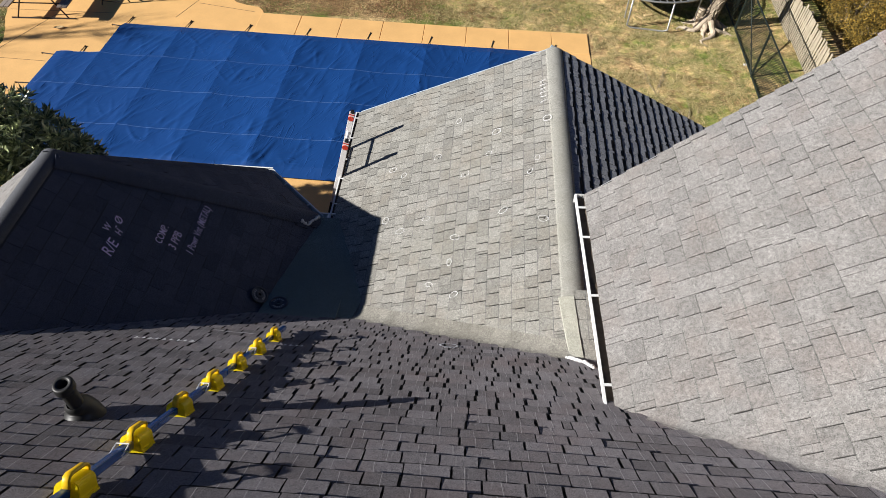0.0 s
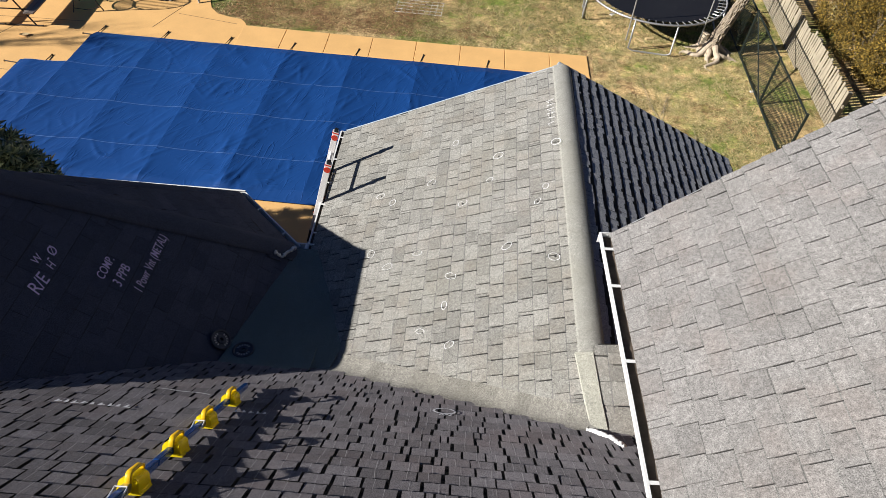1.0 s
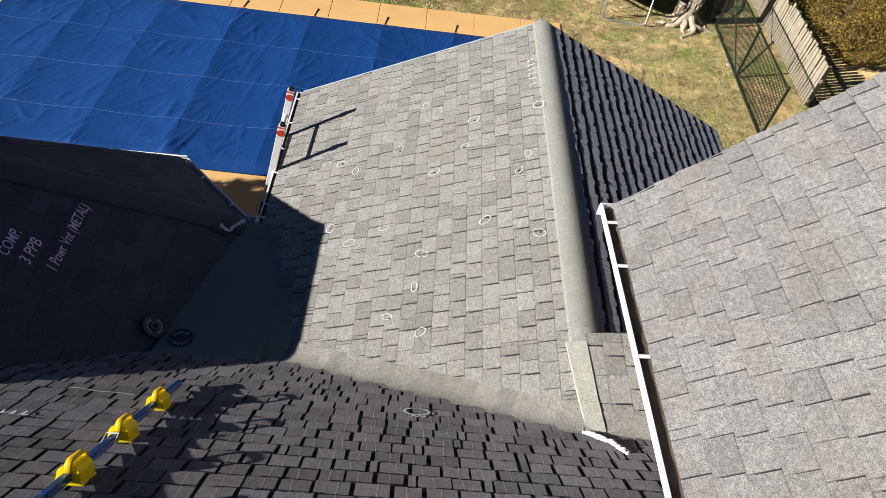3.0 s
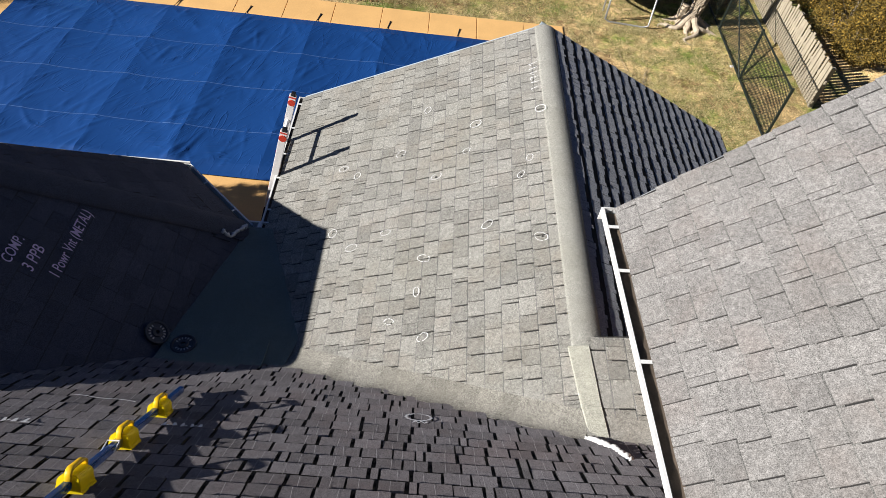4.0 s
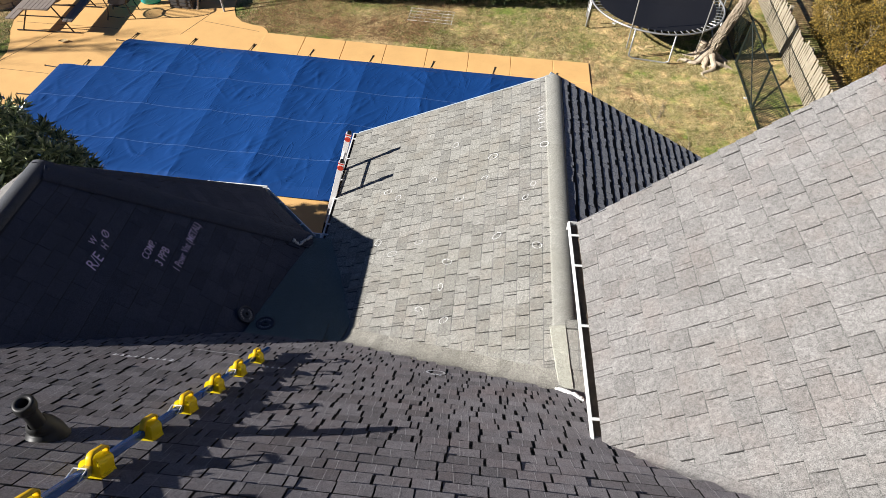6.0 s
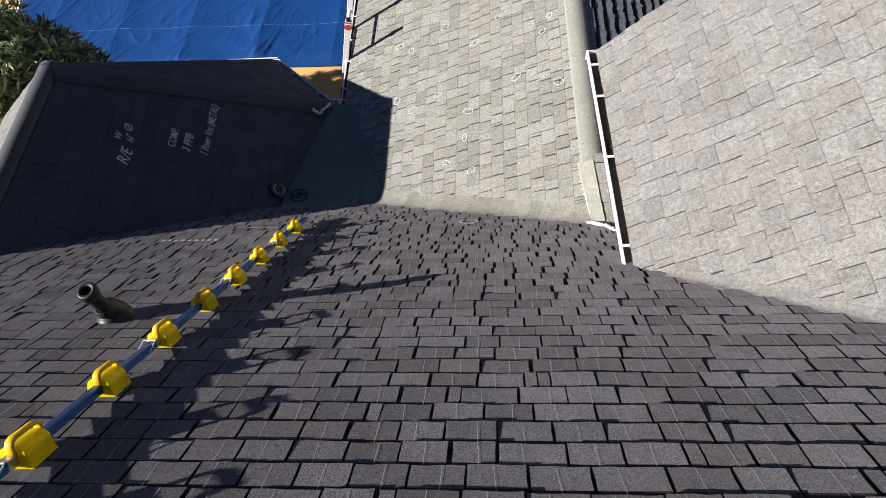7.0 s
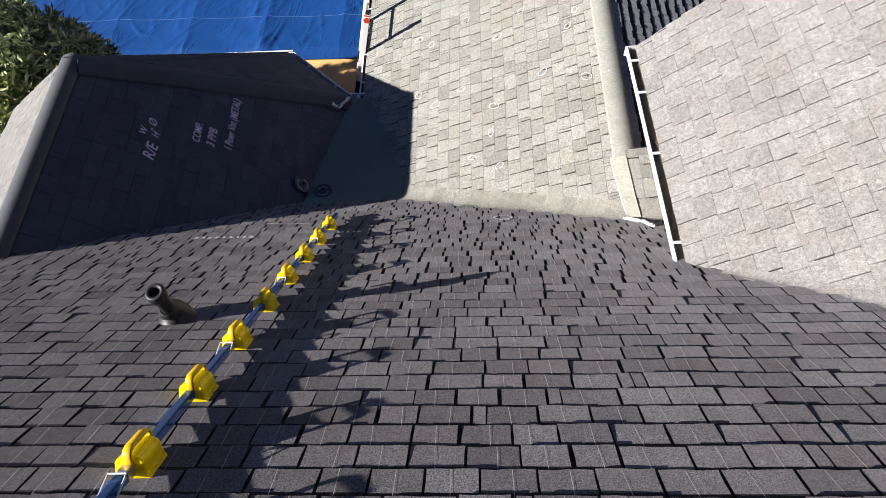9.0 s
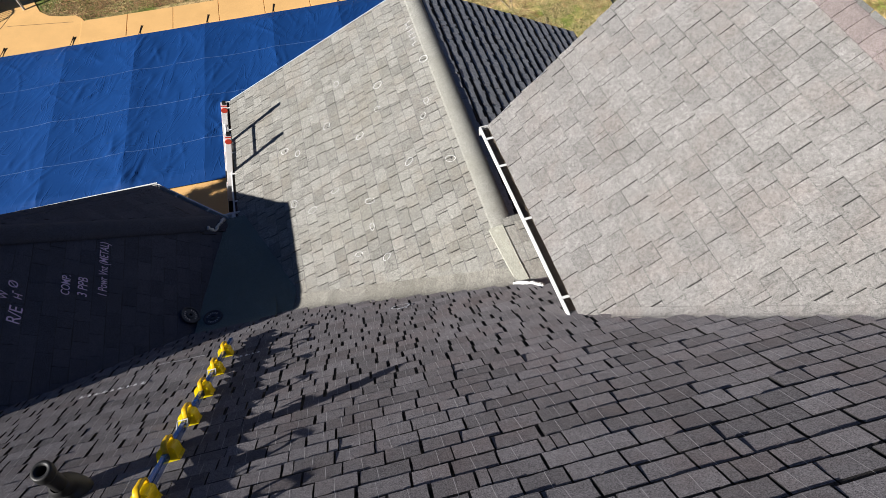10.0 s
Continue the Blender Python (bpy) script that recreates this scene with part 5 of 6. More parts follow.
for k in range(6):
    a, b2 = k / 6, (k + 1) / 6
    wa, wb = 0.07 * math.sin(math.pi * a), 0.07 * math.sin(math.pi * b2)
    za, zb = 0.012 + 0.03 * (a - 0.5) ** 2, 0.012 + 0.03 * (b2 - 0.5) ** 2
    ring = [(a * 0.26, -wa, za + 0.025), (b2 * 0.26, -wb, zb + 0.025), (b2 * 0.26, 0, zb), (a * 0.26, 0, za), (b2 * 0.26, wb, zb + 0.025), (a * 0.26, wa, za + 0.025)]
    vs = [bm.verts.new(p) for p in ring]
    bm.faces.new((vs[0], vs[1], vs[2], vs[3]))
    bm.faces.new((vs[3], vs[2], vs[4], vs[5]))
bmesh.ops.remove_doubles(bm, verts=bm.verts, dist=0.0005)
bmesh.ops.solidify(bm, geom=list(bm.faces), thickness=0.003)
leaf = solid("dry_leaf", bm, CHIPWOOD, "large curled dry leaf on the tan deck", "leaf")
leaf.matrix_world = pose(-10.75, 13.94, 0.05, 0, 0, 10)

# grass blades
verts, faces = [], []
r = random.Random(90)
TUFTS = [(-2.0, 14.9, 6.6, 18.2, 80000), (2.8, 9.5, 6.6, 15.2, 80000), (-7.0, 15.6, -1.5, 18.2, 18000), (-15.5, 9.0, -12.0, 15.2, 4500), (6.7, 12.0, 8.2, 18.5, 9000)]
for x0, y0, x1, y1, nblades in TUFTS:
    for _ in range(nblades):
        x, y = r.uniform(x0, x1), r.uniform(y0, y1)
        clump = noise.noise((x * 2.1, y * 2.1, 3.0)) + 0.7 * noise.noise((x * 6.3, y * 6.3, 5.0))
        if inside(x, y, DECK) or clump + r.gauss(0, 0.12) < -0.08:
            continue
        t, h, w = r.uniform(0, 6.28), r.uniform(0.015, 0.04) + 0.03 * max(0.0, clump), r.uniform(0.0025, 0.006)
        lean = Vector((r.gauss(0, 0.05), r.gauss(0, 0.05), h))
        s = Vector((math.cos(t), math.sin(t), 0)) * w
        p = Vector((x, y, 0.035))
        k = len(verts)
        verts += [p - s, p + s, p + lean]
        faces.append((k, k + 1, k + 2))
me = bpy.data.meshes.new("grass")
me.from_pydata([tuple(v) for v in verts], [], faces)
me.materials.append(GRASS)
tagged(new("grass", me), "short straw-coloured and green grass blades on the lawn", "grass", kind="stuff")

GREENGRASS = leaf_material("green_blades", (0.05, 0.075, 0.018), (0.26, 0.30, 0.08))
verts, faces = [], []
for x0, y0, x1, y1, nblades in ((-16.0, 9.5, -11.3, 15.4, 16000), (1.2, 15.3, 6.6, 17.8, 7000), (5.2, 10.5, 6.6, 14.5, 3000), (-5.5, 15.4, -1.0, 17.2, 3000)):
    for _ in range(nblades):
        x, y = r.uniform(x0, x1), r.uniform(y0, y1)
        if inside(x, y, DECK) or noise.noise((x * 0.7, y * 0.7, 9.0)) + r.gauss(0, 0.2) < 0.0:
            continue
        t, h, w = r.uniform(0, 6.28), r.uniform(0.025, 0.07), r.uniform(0.004, 0.008)
        s = Vector((math.cos(t), math.sin(t), 0)) * w
        p = Vector((x, y, 0.035))
        k = len(verts)
        verts += [p - s, p + s, p + Vector((r.gauss(0, 0.05), r.gauss(0, 0.05), h))]
        faces.append((k, k + 1, k + 2))
me = bpy.data.meshes.new("green_grass")
me.from_pydata([tuple(v) for v in verts], [], faces)
me.materials.append(GREENGRASS)
tagged(new("green_grass", me), "greener tufts of winter grass on the lawn", "grass", kind="stuff")

# dead leaves strewn over the lawn
DEADLEAF = leaf_material("dead_leaf", (0.10, 0.05, 0.025), (0.44, 0.23, 0.11))
verts, faces = [], []
r = random.Random(17)
for x0, y0, x1, y1, count in ((-6.8, 15.2, -0.2, 17.8, 26000), (-0.4, 15.0, 3.0, 17.4, 900), (4.8, 11.0, 6.6, 15.4, 700), (-15.5, 10.0, -12.0, 15.0, 1500)):
    for _ in range(count):
        x, y = r.uniform(x0, x1), r.uniform(y0, y1)
        if inside(x, y, DECK) or noise.noise((x * 0.8, y * 0.8, 4.0)) + r.gauss(0, 0.3) < -0.12:
            continue
        a, ln = r.uniform(0, 6.28), r.uniform(0.010, 0.024)
        d, s = Vector((math.cos(a), math.sin(a), r.uniform(-0.3, 0.3))) * ln, Vector((-math.sin(a), math.cos(a), r.uniform(-0.4, 0.4))) * ln * 0.5
        p = Vector((x, y, 0.065))
        k = len(verts)
        verts += [p - d, p + s, p + d, p - s]
        faces.append((k, k + 1, k + 2, k + 3))
me = bpy.data.meshes.new("dead_leaves")
me.from_pydata([tuple(v) for v in verts], [], faces)
me.materials.append(DEADLEAF)
tagged(new("dead_leaves", me), "brown dead leaves strewn over the lawn", "dead leaves", kind="stuff")

# deck slabs along the far side, and joints
deck = bpy.data.objects["pool_deck"]
far = [-5.75 + 1.075 * k for k in range(8)] + [2.69]
for a, b2 in zip(far, far[1:]):
    bm = bmesh.new()
    y = lambda x: 14.07 - (x - 0.5) * 0.030
    t = lambda x: 14.92 if x > 1 else 14.985 - (x + 1) * 0.033
    prism(bm, [(a + 0.006, y(a)), (b2 - 0.006, y(b2)), (b2 - 0.006, t(b2)), (a + 0.006, t(a))], 0.03, 0.062)
    bmesh.ops.bevel(bm, geom=list(bm.edges), offset=0.006, segments=1, affect="EDGES")
    part("paving_slab", bm, CONCRETE, deck)
JOINT = plain("dark_joint", (0.10, 0.07, 0.04), 0.9)
for a, b2 in (((-11.7, 12.9), (-11.0, 14.6)), ((-10.3, 12.55), (-11.6, 12.6)), ((-7.9, 14.75), (-7.5, 15.9)), ((-7.5, 15.5), (-5.95, 15.2)), ((-9.6, 14.8), (-12.3, 14.75))):
    bm = bmesh.new()
    tube(bm, [(*a, 0.048), (*b2, 0.048)], 0.007, 4)
    part("joint", bm, JOINT, deck)

# ---- ridge caps ----
def cap_run(roof, a, b, down_l, down_r, half, mat, step=0.145, lift=0.010, tail=0.05, passes=2, thick=0.013, crown=None, start=0.004, drop=0.001, half_r=None):
    """Folded cap shingles, lapped from a to b over the meeting of two slopes."""
    a, b = Vector(a), Vector(b)
    d = (b - a).normalized()
    dl, dr = Vector(down_l), Vector(down_r)
    dl = (dl - d * dl.dot(d)).normalized()
    dr = (dr - d * dr.dot(d)).normalized()
    up = -(dl + dr).normalized()
    n_l, n_r = dl.cross(d).normalized(), dr.cross(d).normalized()
    if n_l.dot(up) < 0:
        n_l = -n_l
    if n_r.dot(up) < 0:
        n_r = -n_r
    sect = []
    for s in (1.0, 0.75, 0.5, 0.28, 0.12):
        sect.append(dl * half * s + n_l * 0.002 * (1 - s))
    sect.append(up * -0.006)
    for s in (0.12, 0.28, 0.5, 0.75, 1.0):
        sect.append(dr * half * s + n_r * 0.002 * (1 - s))
    soft = sect
    for _ in range(passes):
        soft = [soft[0]] + [(soft[i - 1] + soft[i] * 2 + soft[i + 1]) / 4 for i in range(1, len(soft) - 1)] + [soft[-1]]
    norms = [n_l] * 5 + [up] + [n_r] * 5
    if crown is not None:
        ts = [i / 12 for i in range(13)]
        soft = [dl * half * (1 - t) ** 2 + up * crown * 2 * t * (1 - t) + dr * (half_r or half) * t * t for t in ts]
        norms = [(n_l * (1 - t) + n_r * t).normalized() for t in ts]
    meshes = []
    for k in range(4):
        bm = bmesh.new()
        rows = []
        rr = random.Random(k)
        edge = thick + rr.uniform(-0.001, 0.002) * (thick > 0.006)
        for t, h in ((0.0, start), (0.0 + step * 0.5, start + (thick - start) * 0.5), (step + tail * 0.2, edge), (step + tail * 0.2, edge), (step + tail * 0.2, drop)):
            rows.append([bm.verts.new(p + n * (h + lift) + d * (t + (rr.uniform(-0.003, 0.003) if t else 0))) for p, n in zip(soft, norms)])
        for r0, r1 in ((rows[0], rows[1]), (rows[1], rows[2]), (rows[3], rows[4])):
            for i in range(len(soft) - 1):
                bm.faces.new((r0[i], r0[i + 1], r1[i + 1], r1[i]))
        for side in (0, -1):
            lower = [bm.verts.new(p.co - norms[side] * 0.012) for p in (rows[0][side], rows[1][side], rows[2][side])]
            bm.faces.new((rows[0][side], rows[1][side], lower[1], lower[0]))
            bm.faces.new((rows[1][side], rows[2][side], lower[2], lower[1]))
        meshes.append(mesh_from(bm, "cap_shingle", mat, crown is not None))
    n = max(1, math.ceil((b - a).length / step))
    for i in range(n):
        ob = new("cap_shingle", meshes[i * 7 % 4])
        ob.parent = roof
        ob.matrix_basis = Matrix.Translation(a + d * (i * (b - a).length / n))


cap_run(roof_gable, (1.075, 8.32, 3.741), (1.098, 3.86, 3.741), (-1, 0, -0.437), (1, 0, -0.47), 0.125, CAP, step=0.145, thick=0.005, lift=0.017, crown=0.026, drop=0.002, half_r=0.115)
for y0, y1, rise in ((3.865, 3.545, 0.0), (3.555, 3.39, 0.0), (3.395, 3.10, 0.10)):
    bm = bmesh.new()
    left, right = (lambda y: 0.945 + 0.10 * (3.865 - y)), (lambda y: 1.095 + 0.06 * (3.865 - y))
    prism(bm, [(left(y0), y0), (right(y0), y0), (right(y1), y1), (left(y1), y1)], lambda x, y: 3.710 + 0.21 * (x - 0.995) + rise * (3.395 - y), lambda x, y: 3.734 + 0.21 * (x - 0.995) + 0.004 * (y0 - y) + rise * (3.395 - y))
    bmesh.ops.bevel(bm, geom=list(bm.edges), offset=0.003, segments=1, affect="EDGES")
    part("cap_shingle", bm, PALE_CAP, roof_gable)
cap_run(roof_bay, (-4.35, 4.74, 4.512), (-4.35, 2.30, 4.512), (-1, 0, -0.86), (1, 0, -0.86), 0.23, BAY_CAP, lift=0.012, thick=0.0045, start=0.0035, step=0.31, crown=0.085, drop=0.003, half_r=0.13)
FOOT = Vector((-2.05, 5.845, EAVE + 0.05))
HIP_TOP = 0.97
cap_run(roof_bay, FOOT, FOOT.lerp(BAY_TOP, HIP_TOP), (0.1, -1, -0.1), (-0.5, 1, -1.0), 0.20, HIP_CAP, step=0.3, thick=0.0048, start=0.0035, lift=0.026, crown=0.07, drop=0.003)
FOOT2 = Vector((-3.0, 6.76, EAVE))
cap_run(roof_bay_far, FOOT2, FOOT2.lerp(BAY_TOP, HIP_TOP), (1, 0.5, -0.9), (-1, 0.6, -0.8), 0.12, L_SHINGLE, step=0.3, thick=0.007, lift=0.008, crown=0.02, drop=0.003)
FOOT3 = Vector((-6.66, 5.85, EAVE))
cap_run(roof_bay_back, FOOT3, FOOT3.lerp(BAY_TOP, HIP_TOP), (-0.1, -1, -0.1), (0.5, 1, -1.0), 0.15, BAY_CAP, step=0.3, thick=0.007, lift=0.008, crown=0.02, drop=0.003)
cap_run(roof_side, (3.09, 4.56, 6.42), (3.09, 0.62, 6.42), (-1, 0, -0.789), (1, 0, -0.789), 0.15, SIDE_CAP, lift=0.014)

# ---- shingles: each a wedge-shaped plate with a thicker tooth ----
def shingle_meshes(name, mat, widths, exposure, butt, tooth, seed, gap=0.006, band=0.0, line=None, single=False, pale_butt=False, scratch=None, ragged=0.0):
    out = []
    r = random.Random(seed)
    for w in widths:
        t0 = w * r.uniform(0.38, 0.55)
        bm = bmesh.new()

        def plate(u0, u1, h0, h1, v1):
            rough = 0.0012 if pale_butt else 0.0042
            j = [r.uniform(-0.004, 0.004) * (0.25 if single else 1) for _ in range(2)]
            n = 4 if u1 - u0 > 0.08 else 1
            top = [(u0, -0.03, h0), (u1, -0.03, h0)]
            top += [(u1 + r.uniform(-0.7, 0.7) * rough, v1 * 0.55, h0 + (h1 - h0) * 0.62)]
            for k in range(n + 1):
                f = k / n
                mid = 0 < k < n
                top.append((u1 + (u0 - u1) * f, v1 + j[1] + (j[0] - j[1]) * f + (r.uniform(-1, 1) * rough if mid else 0), h1))
            top += [(u0 + r.uniform(-0.7, 0.7) * rough, v1 * 0.55, h0 + (h1 - h0) * 0.62)]
            a = [bm.verts.new(p) for p in top]
            b = [bm.verts.new((p[0], p[1], -0.003)) for p in top]
            last = len(top) - 1
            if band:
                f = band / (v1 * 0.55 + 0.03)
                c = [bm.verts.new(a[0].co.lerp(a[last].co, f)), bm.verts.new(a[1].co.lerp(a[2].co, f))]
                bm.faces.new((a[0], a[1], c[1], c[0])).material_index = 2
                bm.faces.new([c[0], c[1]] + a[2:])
            else:
                bm.faces.new(a)
            for i in range(1, last + 1):
                butt_face = 3 <= i < last - 1
                pale = pale_butt and (butt_face or i >= last - 1)
                bm.faces.new((a[i], b[i], b[(i + 1) % (last + 1)], a[(i + 1) % (last + 1)])).material_index = 0 if pale else 1

        if single:
            t0 = 0.0005
            tooth_here = tooth * r.random()
        else:
            tooth_here = tooth
            plate(0.0005, t0 + 0.004, 0.0005, butt, exposure)
        plate(t0, w - gap * (r.uniform(0.6, 1.5) if r.random() < 0.8 else 1.9), 0.001, butt + tooth_here, exposure + (r.uniform(-0.001, 0.001) - ragged * r.random() ** 2 if single else r.uniform(-0.002, 0.006)))
        if scratch and w > 0.12:
            # one pale scuffed line down the middle of the tab
            u0, lean, wide = w * r.uniform(0.36, 0.62), r.uniform(-0.012, 0.004), r.uniform(0.0014, 0.0023)
            h0, h1 = 0.0032, butt + tooth_here + 0.0016
            q = [(u0, 0.004, h0 + (h1 - h0) * 0.2), (u0 + wide, 0.004, h0 + (h1 - h0) * 0.2), (u0 + wide + lean, exposure - 0.004, h1), (u0 + lean, exposure - 0.004, h1)]
            bm.faces.new([bm.verts.new(p) for p in q]).material_index = 3
        me = mesh_from(bm, name, [mat, ASPHALT, line or SHADOW_LINE] + ([scratch] if scratch else []))
        out.append((w, me, [tuple(v.co) for v in me.vertices], [tuple(p.vertices) for p in me.polygons], [p.material_index for p in me.polygons]))
    return out


def lay_shingles(roof, origin, along, down, length, depth, plan, near, kinds, exposure, mat, seed, jitter=0.0015, askew=0.004):
    """Courses of shingles down a slope, cut at the plan's edges; the near stretch as pieces, the rest as one mesh."""
    r = random.Random(seed)
    o, u, v = Vector(origin), Vector(along).normalized(), Vector(down).normalized()
    n = u.cross(v)
    if n.z < 0:
        o, u, n = o + u * length, -u, -n
    verts, faces, slots, count = [], [], [], 0
    for k in range(int(depth / exposure) + 1):
        c0 = o + v * (exposure * (k + 0.5))
        cuts = []
        for (x1, y1), (x2, y2) in zip(plan, plan[1:] + plan[:1]):
            ex, ey = x2 - x1, y2 - y1
            det = u.x * -ey + ex * u.y
            if abs(det) > 1e-9:
                s = ((x1 - c0.x) * -ey + ex * (y1 - c0.y)) / det
                t = (u.x * (y1 - c0.y) - u.y * (x1 - c0.x)) / det
                if 0 <= t <= 1:
                    cuts.append((s, (v.x * ey - ex * v.y) / det))
        if len(cuts) < 2:
            continue
        (lo, skew_lo), (hi, skew_hi) = min(cuts), max(cuts)
        s = lo - r.uniform(0, 0.2)
        while s < hi:
            w, me, vs, fs, ms = r.choice(kinds)
            s0, s1 = max(s, lo), min(s + w, hi)
            s += w
            if s1 - s0 < 0.03:
                continue
            a = r.gauss(0, askew)
            skew = skew_hi if s1 >= hi - 1e-6 else (skew_lo if s0 <= lo + 1e-6 else 0.0)
            skew = max(-0.4, min(0.4, skew))
            base = o + u * s0 + v * (exposure * k + r.gauss(0, jitter)) + n * (0.003 + abs(r.gauss(0, jitter * 0.5)))
            uu, vv = u * math.cos(a) + v * math.sin(a), v * math.cos(a) - u * math.sin(a)
            m = Matrix((uu * ((s1 - s0) / w), vv + uu * skew, n)).transposed().to_4x4()
            m.translation = base - uu * (skew * exposure * 0.5)
            c = c0 + u * ((s0 + s1) / 2)
            if near(c.x, c.y) and count < 300:
                ob = new("shingle", me)
                ob.parent = roof
                ob.matrix_basis = m
                count += 1
            else:
                b0 = len(verts)
                verts += [tuple(m @ Vector(p)) for p in vs]
                faces += [tuple(i + b0 for i in f) for f in fs]
                slots += ms
    me = bpy.data.meshes.new("shingle_field")
    me.from_pydata(verts, [], faces)
    for k in kinds[0][1].materials:
        me.materials.append(k)
    me.polygons.foreach_set("material_index", slots)
    ob = new("shingle_field", me)
    ob.parent = roof
    tagged(ob, kind="stuff")


EXPO = 0.1435
SCUFF = plain("pale_scuff_line", (0.50, 0.48, 0.48), 0.9, 0, 0.5, 40, 160, 0.3)
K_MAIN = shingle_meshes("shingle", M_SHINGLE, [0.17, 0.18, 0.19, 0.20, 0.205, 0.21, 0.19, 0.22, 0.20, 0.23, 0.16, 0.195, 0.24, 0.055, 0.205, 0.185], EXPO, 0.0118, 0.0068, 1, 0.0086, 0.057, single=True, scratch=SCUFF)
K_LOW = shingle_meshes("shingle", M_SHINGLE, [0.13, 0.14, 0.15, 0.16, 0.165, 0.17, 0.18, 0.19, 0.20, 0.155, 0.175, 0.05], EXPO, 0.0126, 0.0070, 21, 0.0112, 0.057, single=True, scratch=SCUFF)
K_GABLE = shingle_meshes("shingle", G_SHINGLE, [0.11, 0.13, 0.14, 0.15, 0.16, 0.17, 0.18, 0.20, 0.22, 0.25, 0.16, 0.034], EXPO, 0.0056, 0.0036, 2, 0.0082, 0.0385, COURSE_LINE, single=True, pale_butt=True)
# wide dark band paints in the shadow cast by each ragged butt
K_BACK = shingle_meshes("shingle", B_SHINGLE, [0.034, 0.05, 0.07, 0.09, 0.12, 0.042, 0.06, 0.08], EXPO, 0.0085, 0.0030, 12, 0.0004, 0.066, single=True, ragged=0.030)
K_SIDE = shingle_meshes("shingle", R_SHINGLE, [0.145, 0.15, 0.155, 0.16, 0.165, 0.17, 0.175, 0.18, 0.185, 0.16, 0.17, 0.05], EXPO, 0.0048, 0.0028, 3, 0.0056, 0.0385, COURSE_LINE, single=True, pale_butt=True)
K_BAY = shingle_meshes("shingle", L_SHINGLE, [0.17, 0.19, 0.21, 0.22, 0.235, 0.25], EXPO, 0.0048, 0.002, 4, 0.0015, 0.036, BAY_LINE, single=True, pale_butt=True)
NONE = lambda x, y: False
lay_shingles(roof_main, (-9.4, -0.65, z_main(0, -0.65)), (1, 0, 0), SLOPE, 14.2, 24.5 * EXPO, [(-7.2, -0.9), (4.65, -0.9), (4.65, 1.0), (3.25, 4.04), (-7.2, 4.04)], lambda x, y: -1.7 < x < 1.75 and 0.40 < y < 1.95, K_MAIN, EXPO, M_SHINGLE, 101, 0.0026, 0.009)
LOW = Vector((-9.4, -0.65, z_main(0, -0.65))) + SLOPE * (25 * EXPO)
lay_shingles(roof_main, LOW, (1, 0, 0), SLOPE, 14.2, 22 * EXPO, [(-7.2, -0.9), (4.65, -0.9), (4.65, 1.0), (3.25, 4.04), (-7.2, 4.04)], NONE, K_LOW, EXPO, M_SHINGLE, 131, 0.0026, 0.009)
lay_shingles(roof_gable, (1.03, 3.0, z_gable(1.03, 0)), (0, 1, 0), (-1, 0, -0.437), 5.4, 3.13, [(1.0, 3.05), (1.0, 8.325), (-1.85, 8.215), (-1.85, 5.83), (-1.40, 3.75)], lambda x, y: y < 5.9 and x > -0.9, K_GABLE, EXPO, G_SHINGLE, 103, 0.0007)
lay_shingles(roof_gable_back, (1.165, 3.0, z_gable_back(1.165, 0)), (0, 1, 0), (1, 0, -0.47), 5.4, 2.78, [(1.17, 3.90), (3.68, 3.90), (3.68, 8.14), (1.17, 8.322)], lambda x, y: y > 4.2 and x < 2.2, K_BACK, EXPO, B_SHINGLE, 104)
SIDE_U = Vector((-0.0289, 1, -0.0228)).normalized()
SIDE_N = Vector((-0.789, 0, 1)).normalized()
SIDE_V = SIDE_N.cross(SIDE_U)
if SIDE_V.x > 0:
    SIDE_V = -SIDE_V
EAVE_NEAR = Vector((1.10, 1.95, z_side(1.10, 0)))
lay_shingles(roof_side, EAVE_NEAR - SIDE_V * (18 * EXPO) - SIDE_U * 2.6, SIDE_U, SIDE_V, 5.6, 18 * EXPO - 0.01, [(0.9, 1.6), (0.9, 4.212), (3.06, 4.570), (3.06, 0.30)], lambda x, y: x < 2.75, K_SIDE, EXPO, R_SHINGLE, 105, 0.0005)
lay_shingles(roof_saddle, (1.64, 2.9, z_saddle(1.64, 0)), (0, 1, 0), (-1, 0, -0.14), 1.5, 0.56, [(1.09, 3.02), (1.64, 3.02), (1.64, 3.94), (1.09, 3.94)], lambda x, y: True, K_GABLE, EXPO, G_SHINGLE, 115)
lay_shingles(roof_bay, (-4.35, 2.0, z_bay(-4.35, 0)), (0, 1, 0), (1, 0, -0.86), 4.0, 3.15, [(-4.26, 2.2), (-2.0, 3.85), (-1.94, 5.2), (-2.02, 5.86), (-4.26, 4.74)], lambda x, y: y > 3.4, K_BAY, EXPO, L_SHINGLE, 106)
# sunny bay slope: lighter K_SIDE shingles paint in the sunlight
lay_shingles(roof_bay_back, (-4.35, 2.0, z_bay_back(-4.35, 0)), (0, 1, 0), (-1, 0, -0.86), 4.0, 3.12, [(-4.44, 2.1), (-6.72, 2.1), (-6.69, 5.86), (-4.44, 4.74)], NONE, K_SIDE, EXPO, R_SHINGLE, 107)
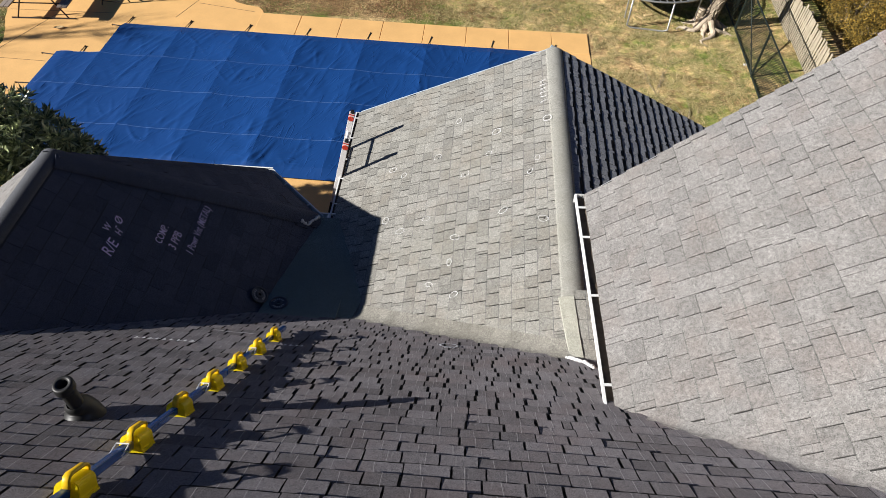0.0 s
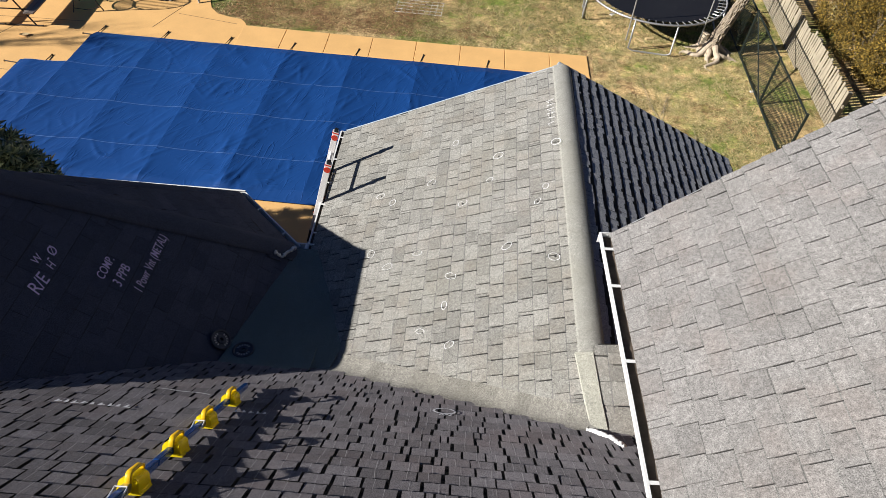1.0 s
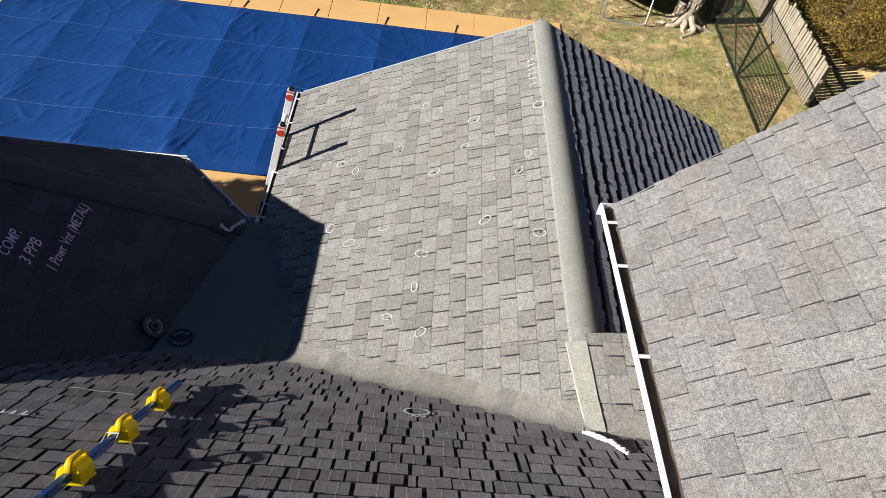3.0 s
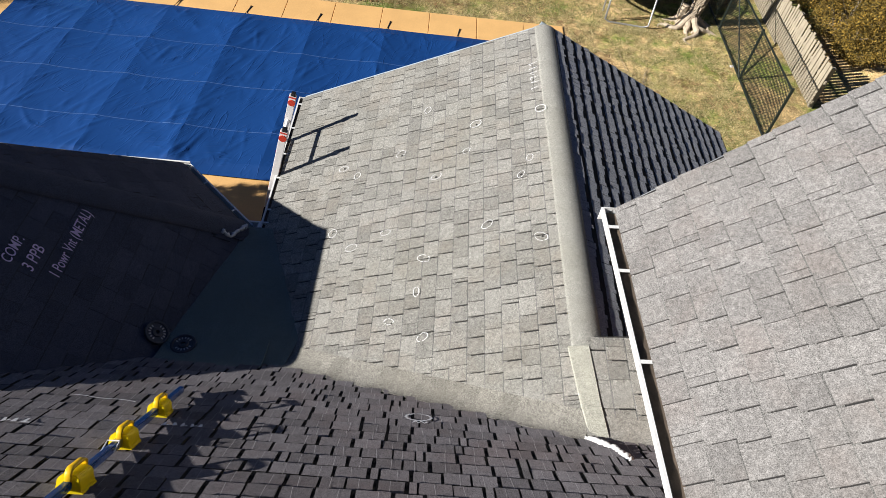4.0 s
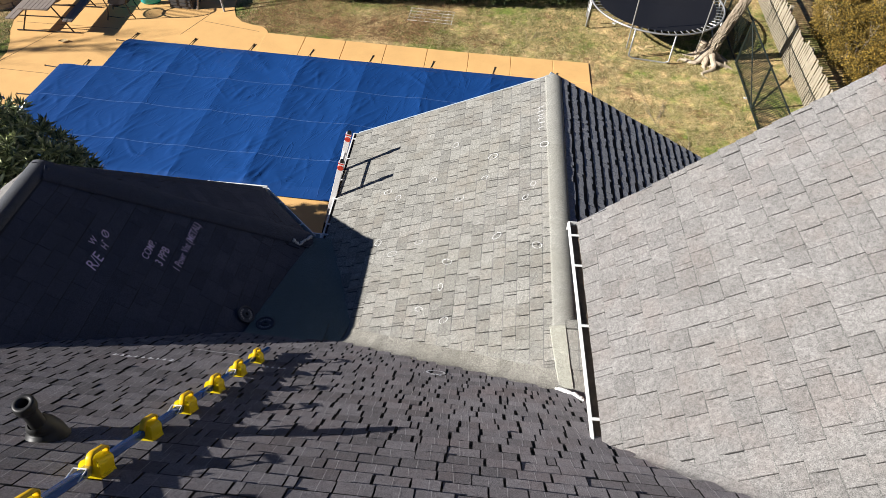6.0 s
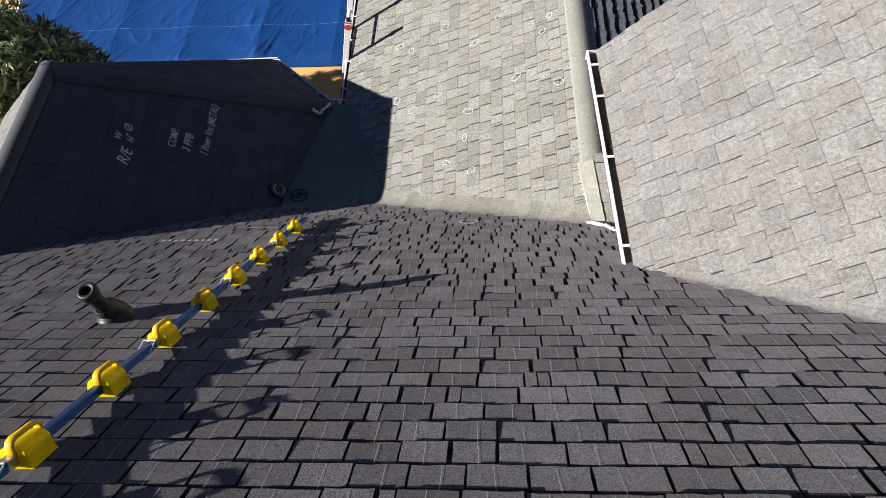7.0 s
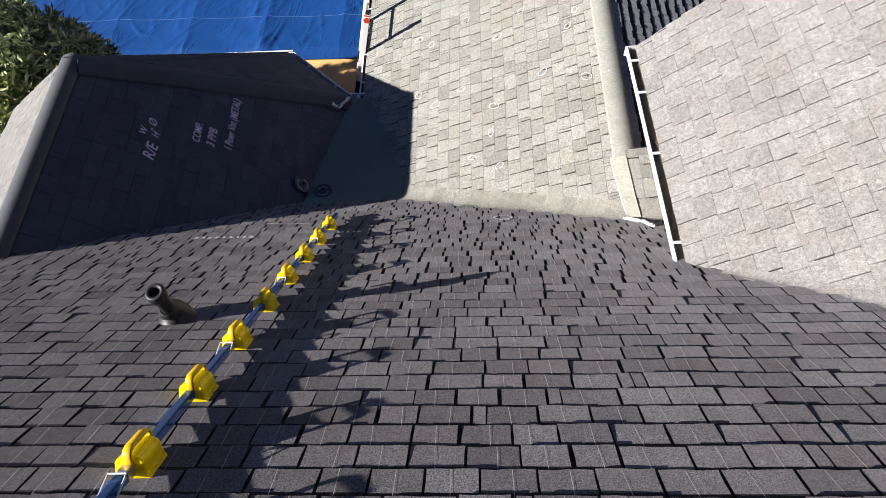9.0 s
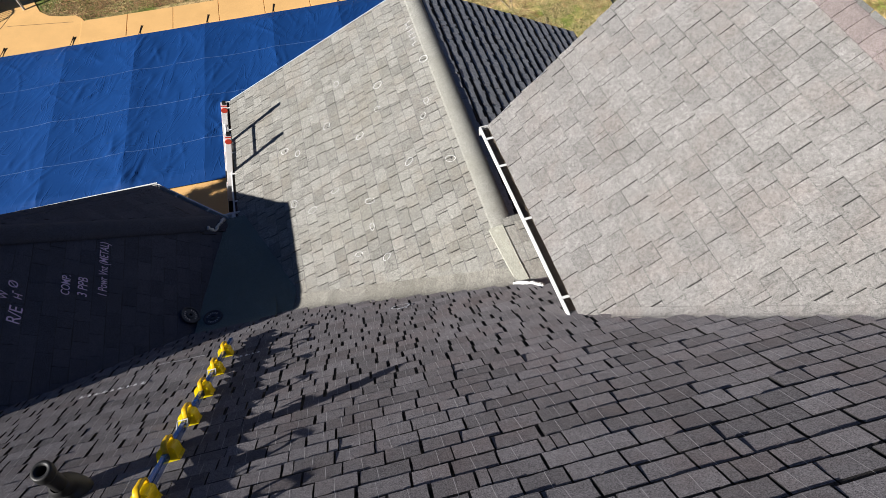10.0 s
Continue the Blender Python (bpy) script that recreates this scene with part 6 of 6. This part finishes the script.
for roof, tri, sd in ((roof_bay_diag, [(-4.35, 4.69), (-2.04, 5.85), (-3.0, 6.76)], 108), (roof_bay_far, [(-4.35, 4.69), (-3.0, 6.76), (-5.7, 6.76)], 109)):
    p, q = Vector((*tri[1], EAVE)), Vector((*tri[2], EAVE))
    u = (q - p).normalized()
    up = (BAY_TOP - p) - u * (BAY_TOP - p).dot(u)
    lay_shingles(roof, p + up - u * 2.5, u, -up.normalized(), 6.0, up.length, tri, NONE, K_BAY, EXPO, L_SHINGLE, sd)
DUSTY = granules("dusty_tan_granules", (0.082, 0.078, 0.068), (0.47, 0.45, 0.395), (0.21, 0.197, 0.16), 0.7, 0.2, mottle=0.8)


# shingles swept round the valleys where two slopes meet
def valley_sweep(roof, name, za, zb, p0, p1, out, a, b, mat, step, seed):
    """Lapped pieces bent from slope za into slope zb along the line p0 to p1; out points into slope za."""
    r = random.Random(seed)
    p0, p1, out = Vector(p0), Vector(p1), Vector(out).normalized()
    length = (p1 - p0).length
    count = max(1, round(length / step))
    cuts = [0.0] + [(k + r.uniform(-0.3, 0.3)) / count for k in range(1, count)] + [1.0]
    for t0, t1 in zip(cuts, cuts[1:]):
        bm = bmesh.new()
        reach, over, lift = a, b, r.uniform(0.0, 0.0008)
        rows = []
        for t in (t0 + 0.0004 / length, t1 - 0.0004 / length):
            q = p0.lerp(p1, t)
            e0, e1 = q + out * reach, q - out * over
            c0, c1, c2 = Vector((*e0, za(*e0) + 0.0185 + lift)), Vector((*q, za(*q) + 0.020 + lift)), Vector((*e1, zb(*e1) + 0.020 + lift))
            row = []
            for k in range(9):
                w = k / 8
                row.append(c0 * (1 - w) ** 2 + c1 * 2 * w * (1 - w) + c2 * w * w)
            rows.append([bm.verts.new(p) for p in row] + [bm.verts.new(p - Vector((0, 0, 0.016))) for p in row[::-1]])
        n = len(rows[0])
        for k in range(n):
            bm.faces.new((rows[0][k], rows[0][(k + 1) % n], rows[1][(k + 1) % n], rows[1][k]))
        bm.faces.new(rows[0][::-1])
        bm.faces.new(rows[1])
        part(name, bm, mat, roof)


valley_sweep(roof_gable, "valley_shingle", z_gable, z_main, (-1.50, 4.207), (1.00, 3.177), (0.381, 0.925), 0.17, 0.09, DUSTY, 0.16, 41)
valley_sweep(roof_saddle, "valley_shingle", z_saddle, z_main, (1.00, 3.159), (1.55, 3.087), (0.13, 0.99), 0.16, 0.045, G_SHINGLE, 0.2, 44)
valley_sweep(roof_valley, "roofing_sheet", z_valley, z_main, (-2.32, 4.026), (-1.44, 4.026), (0, 1), 0.28, 0.07, ROLL, 0.6, 42)
valley_sweep(roof_side, "valley_shingle", z_side, z_main, (1.26, 1.979), (3.03, 0.663), (0.597, 0.802), 0.055, 0.040, R_SHINGLE, 0.45, 43)
# laps of rolled roofing in the low valley
for k, (y0, y1) in enumerate(((3.98, 4.62), (4.62, 5.28), (5.28, 5.84))):
    bm = bmesh.new()
    prism(bm, [(-2.5 + 0.12 * k, y0 - 0.03), ((-1.30, -1.27, -1.53)[k], y0 - 0.03), ((-1.27, -1.53, -1.77)[k], y1), (-2.38 + 0.12 * k, y1)], lambda x, y: z_valley(x, y) - 0.01, lambda x, y: z_valley(x, y) + 0.003 + 0.004 * (y - y0))
    part("roofing_sheet", bm, ROLL, roof_valley)
# metal drip edges on the open rakes
DRIP = plain("pale_blue_grey_paint", (0.40, 0.47, 0.52), 0.45, 0, 0.15)
for roof, a, b2 in ((roof_gable, Vector((-1.84, 8.225, z_gable(-1.84, 0))), Vector((1.03, 8.335, z_gable(1.03, 0)))), (roof_gable_back, Vector((1.03, 8.325, z_gable_back(1.03, 0))), Vector((3.66, 8.135, z_gable_back(3.66, 0)))), (roof_side, Vector((1.0, 4.228, z_side(1.0, 0))), Vector((3.07, 4.569, z_side(3.07, 0))))):
    bm = bmesh.new()
    d = (b2 - a).normalized()
    side = Vector((-d.y, d.x, 0)).normalized()
    nrm = d.cross(side)
    m = Matrix((d, side, nrm)).transposed()
    thin = 0.006 if roof is roof_side else 0.018
    box(bm, (a + b2) / 2 + side * thin * 0.5 - nrm * 0.050 * (1 if nrm.z > 0 else -1), ((b2 - a).length, thin, 0.10), m, 0.002)
    part("drip_edge", bm, GALV if roof is roof_side else DRIP, roof, "thin grey metal drip edge" if roof is roof_side else "pale blue-grey painted drip edge")
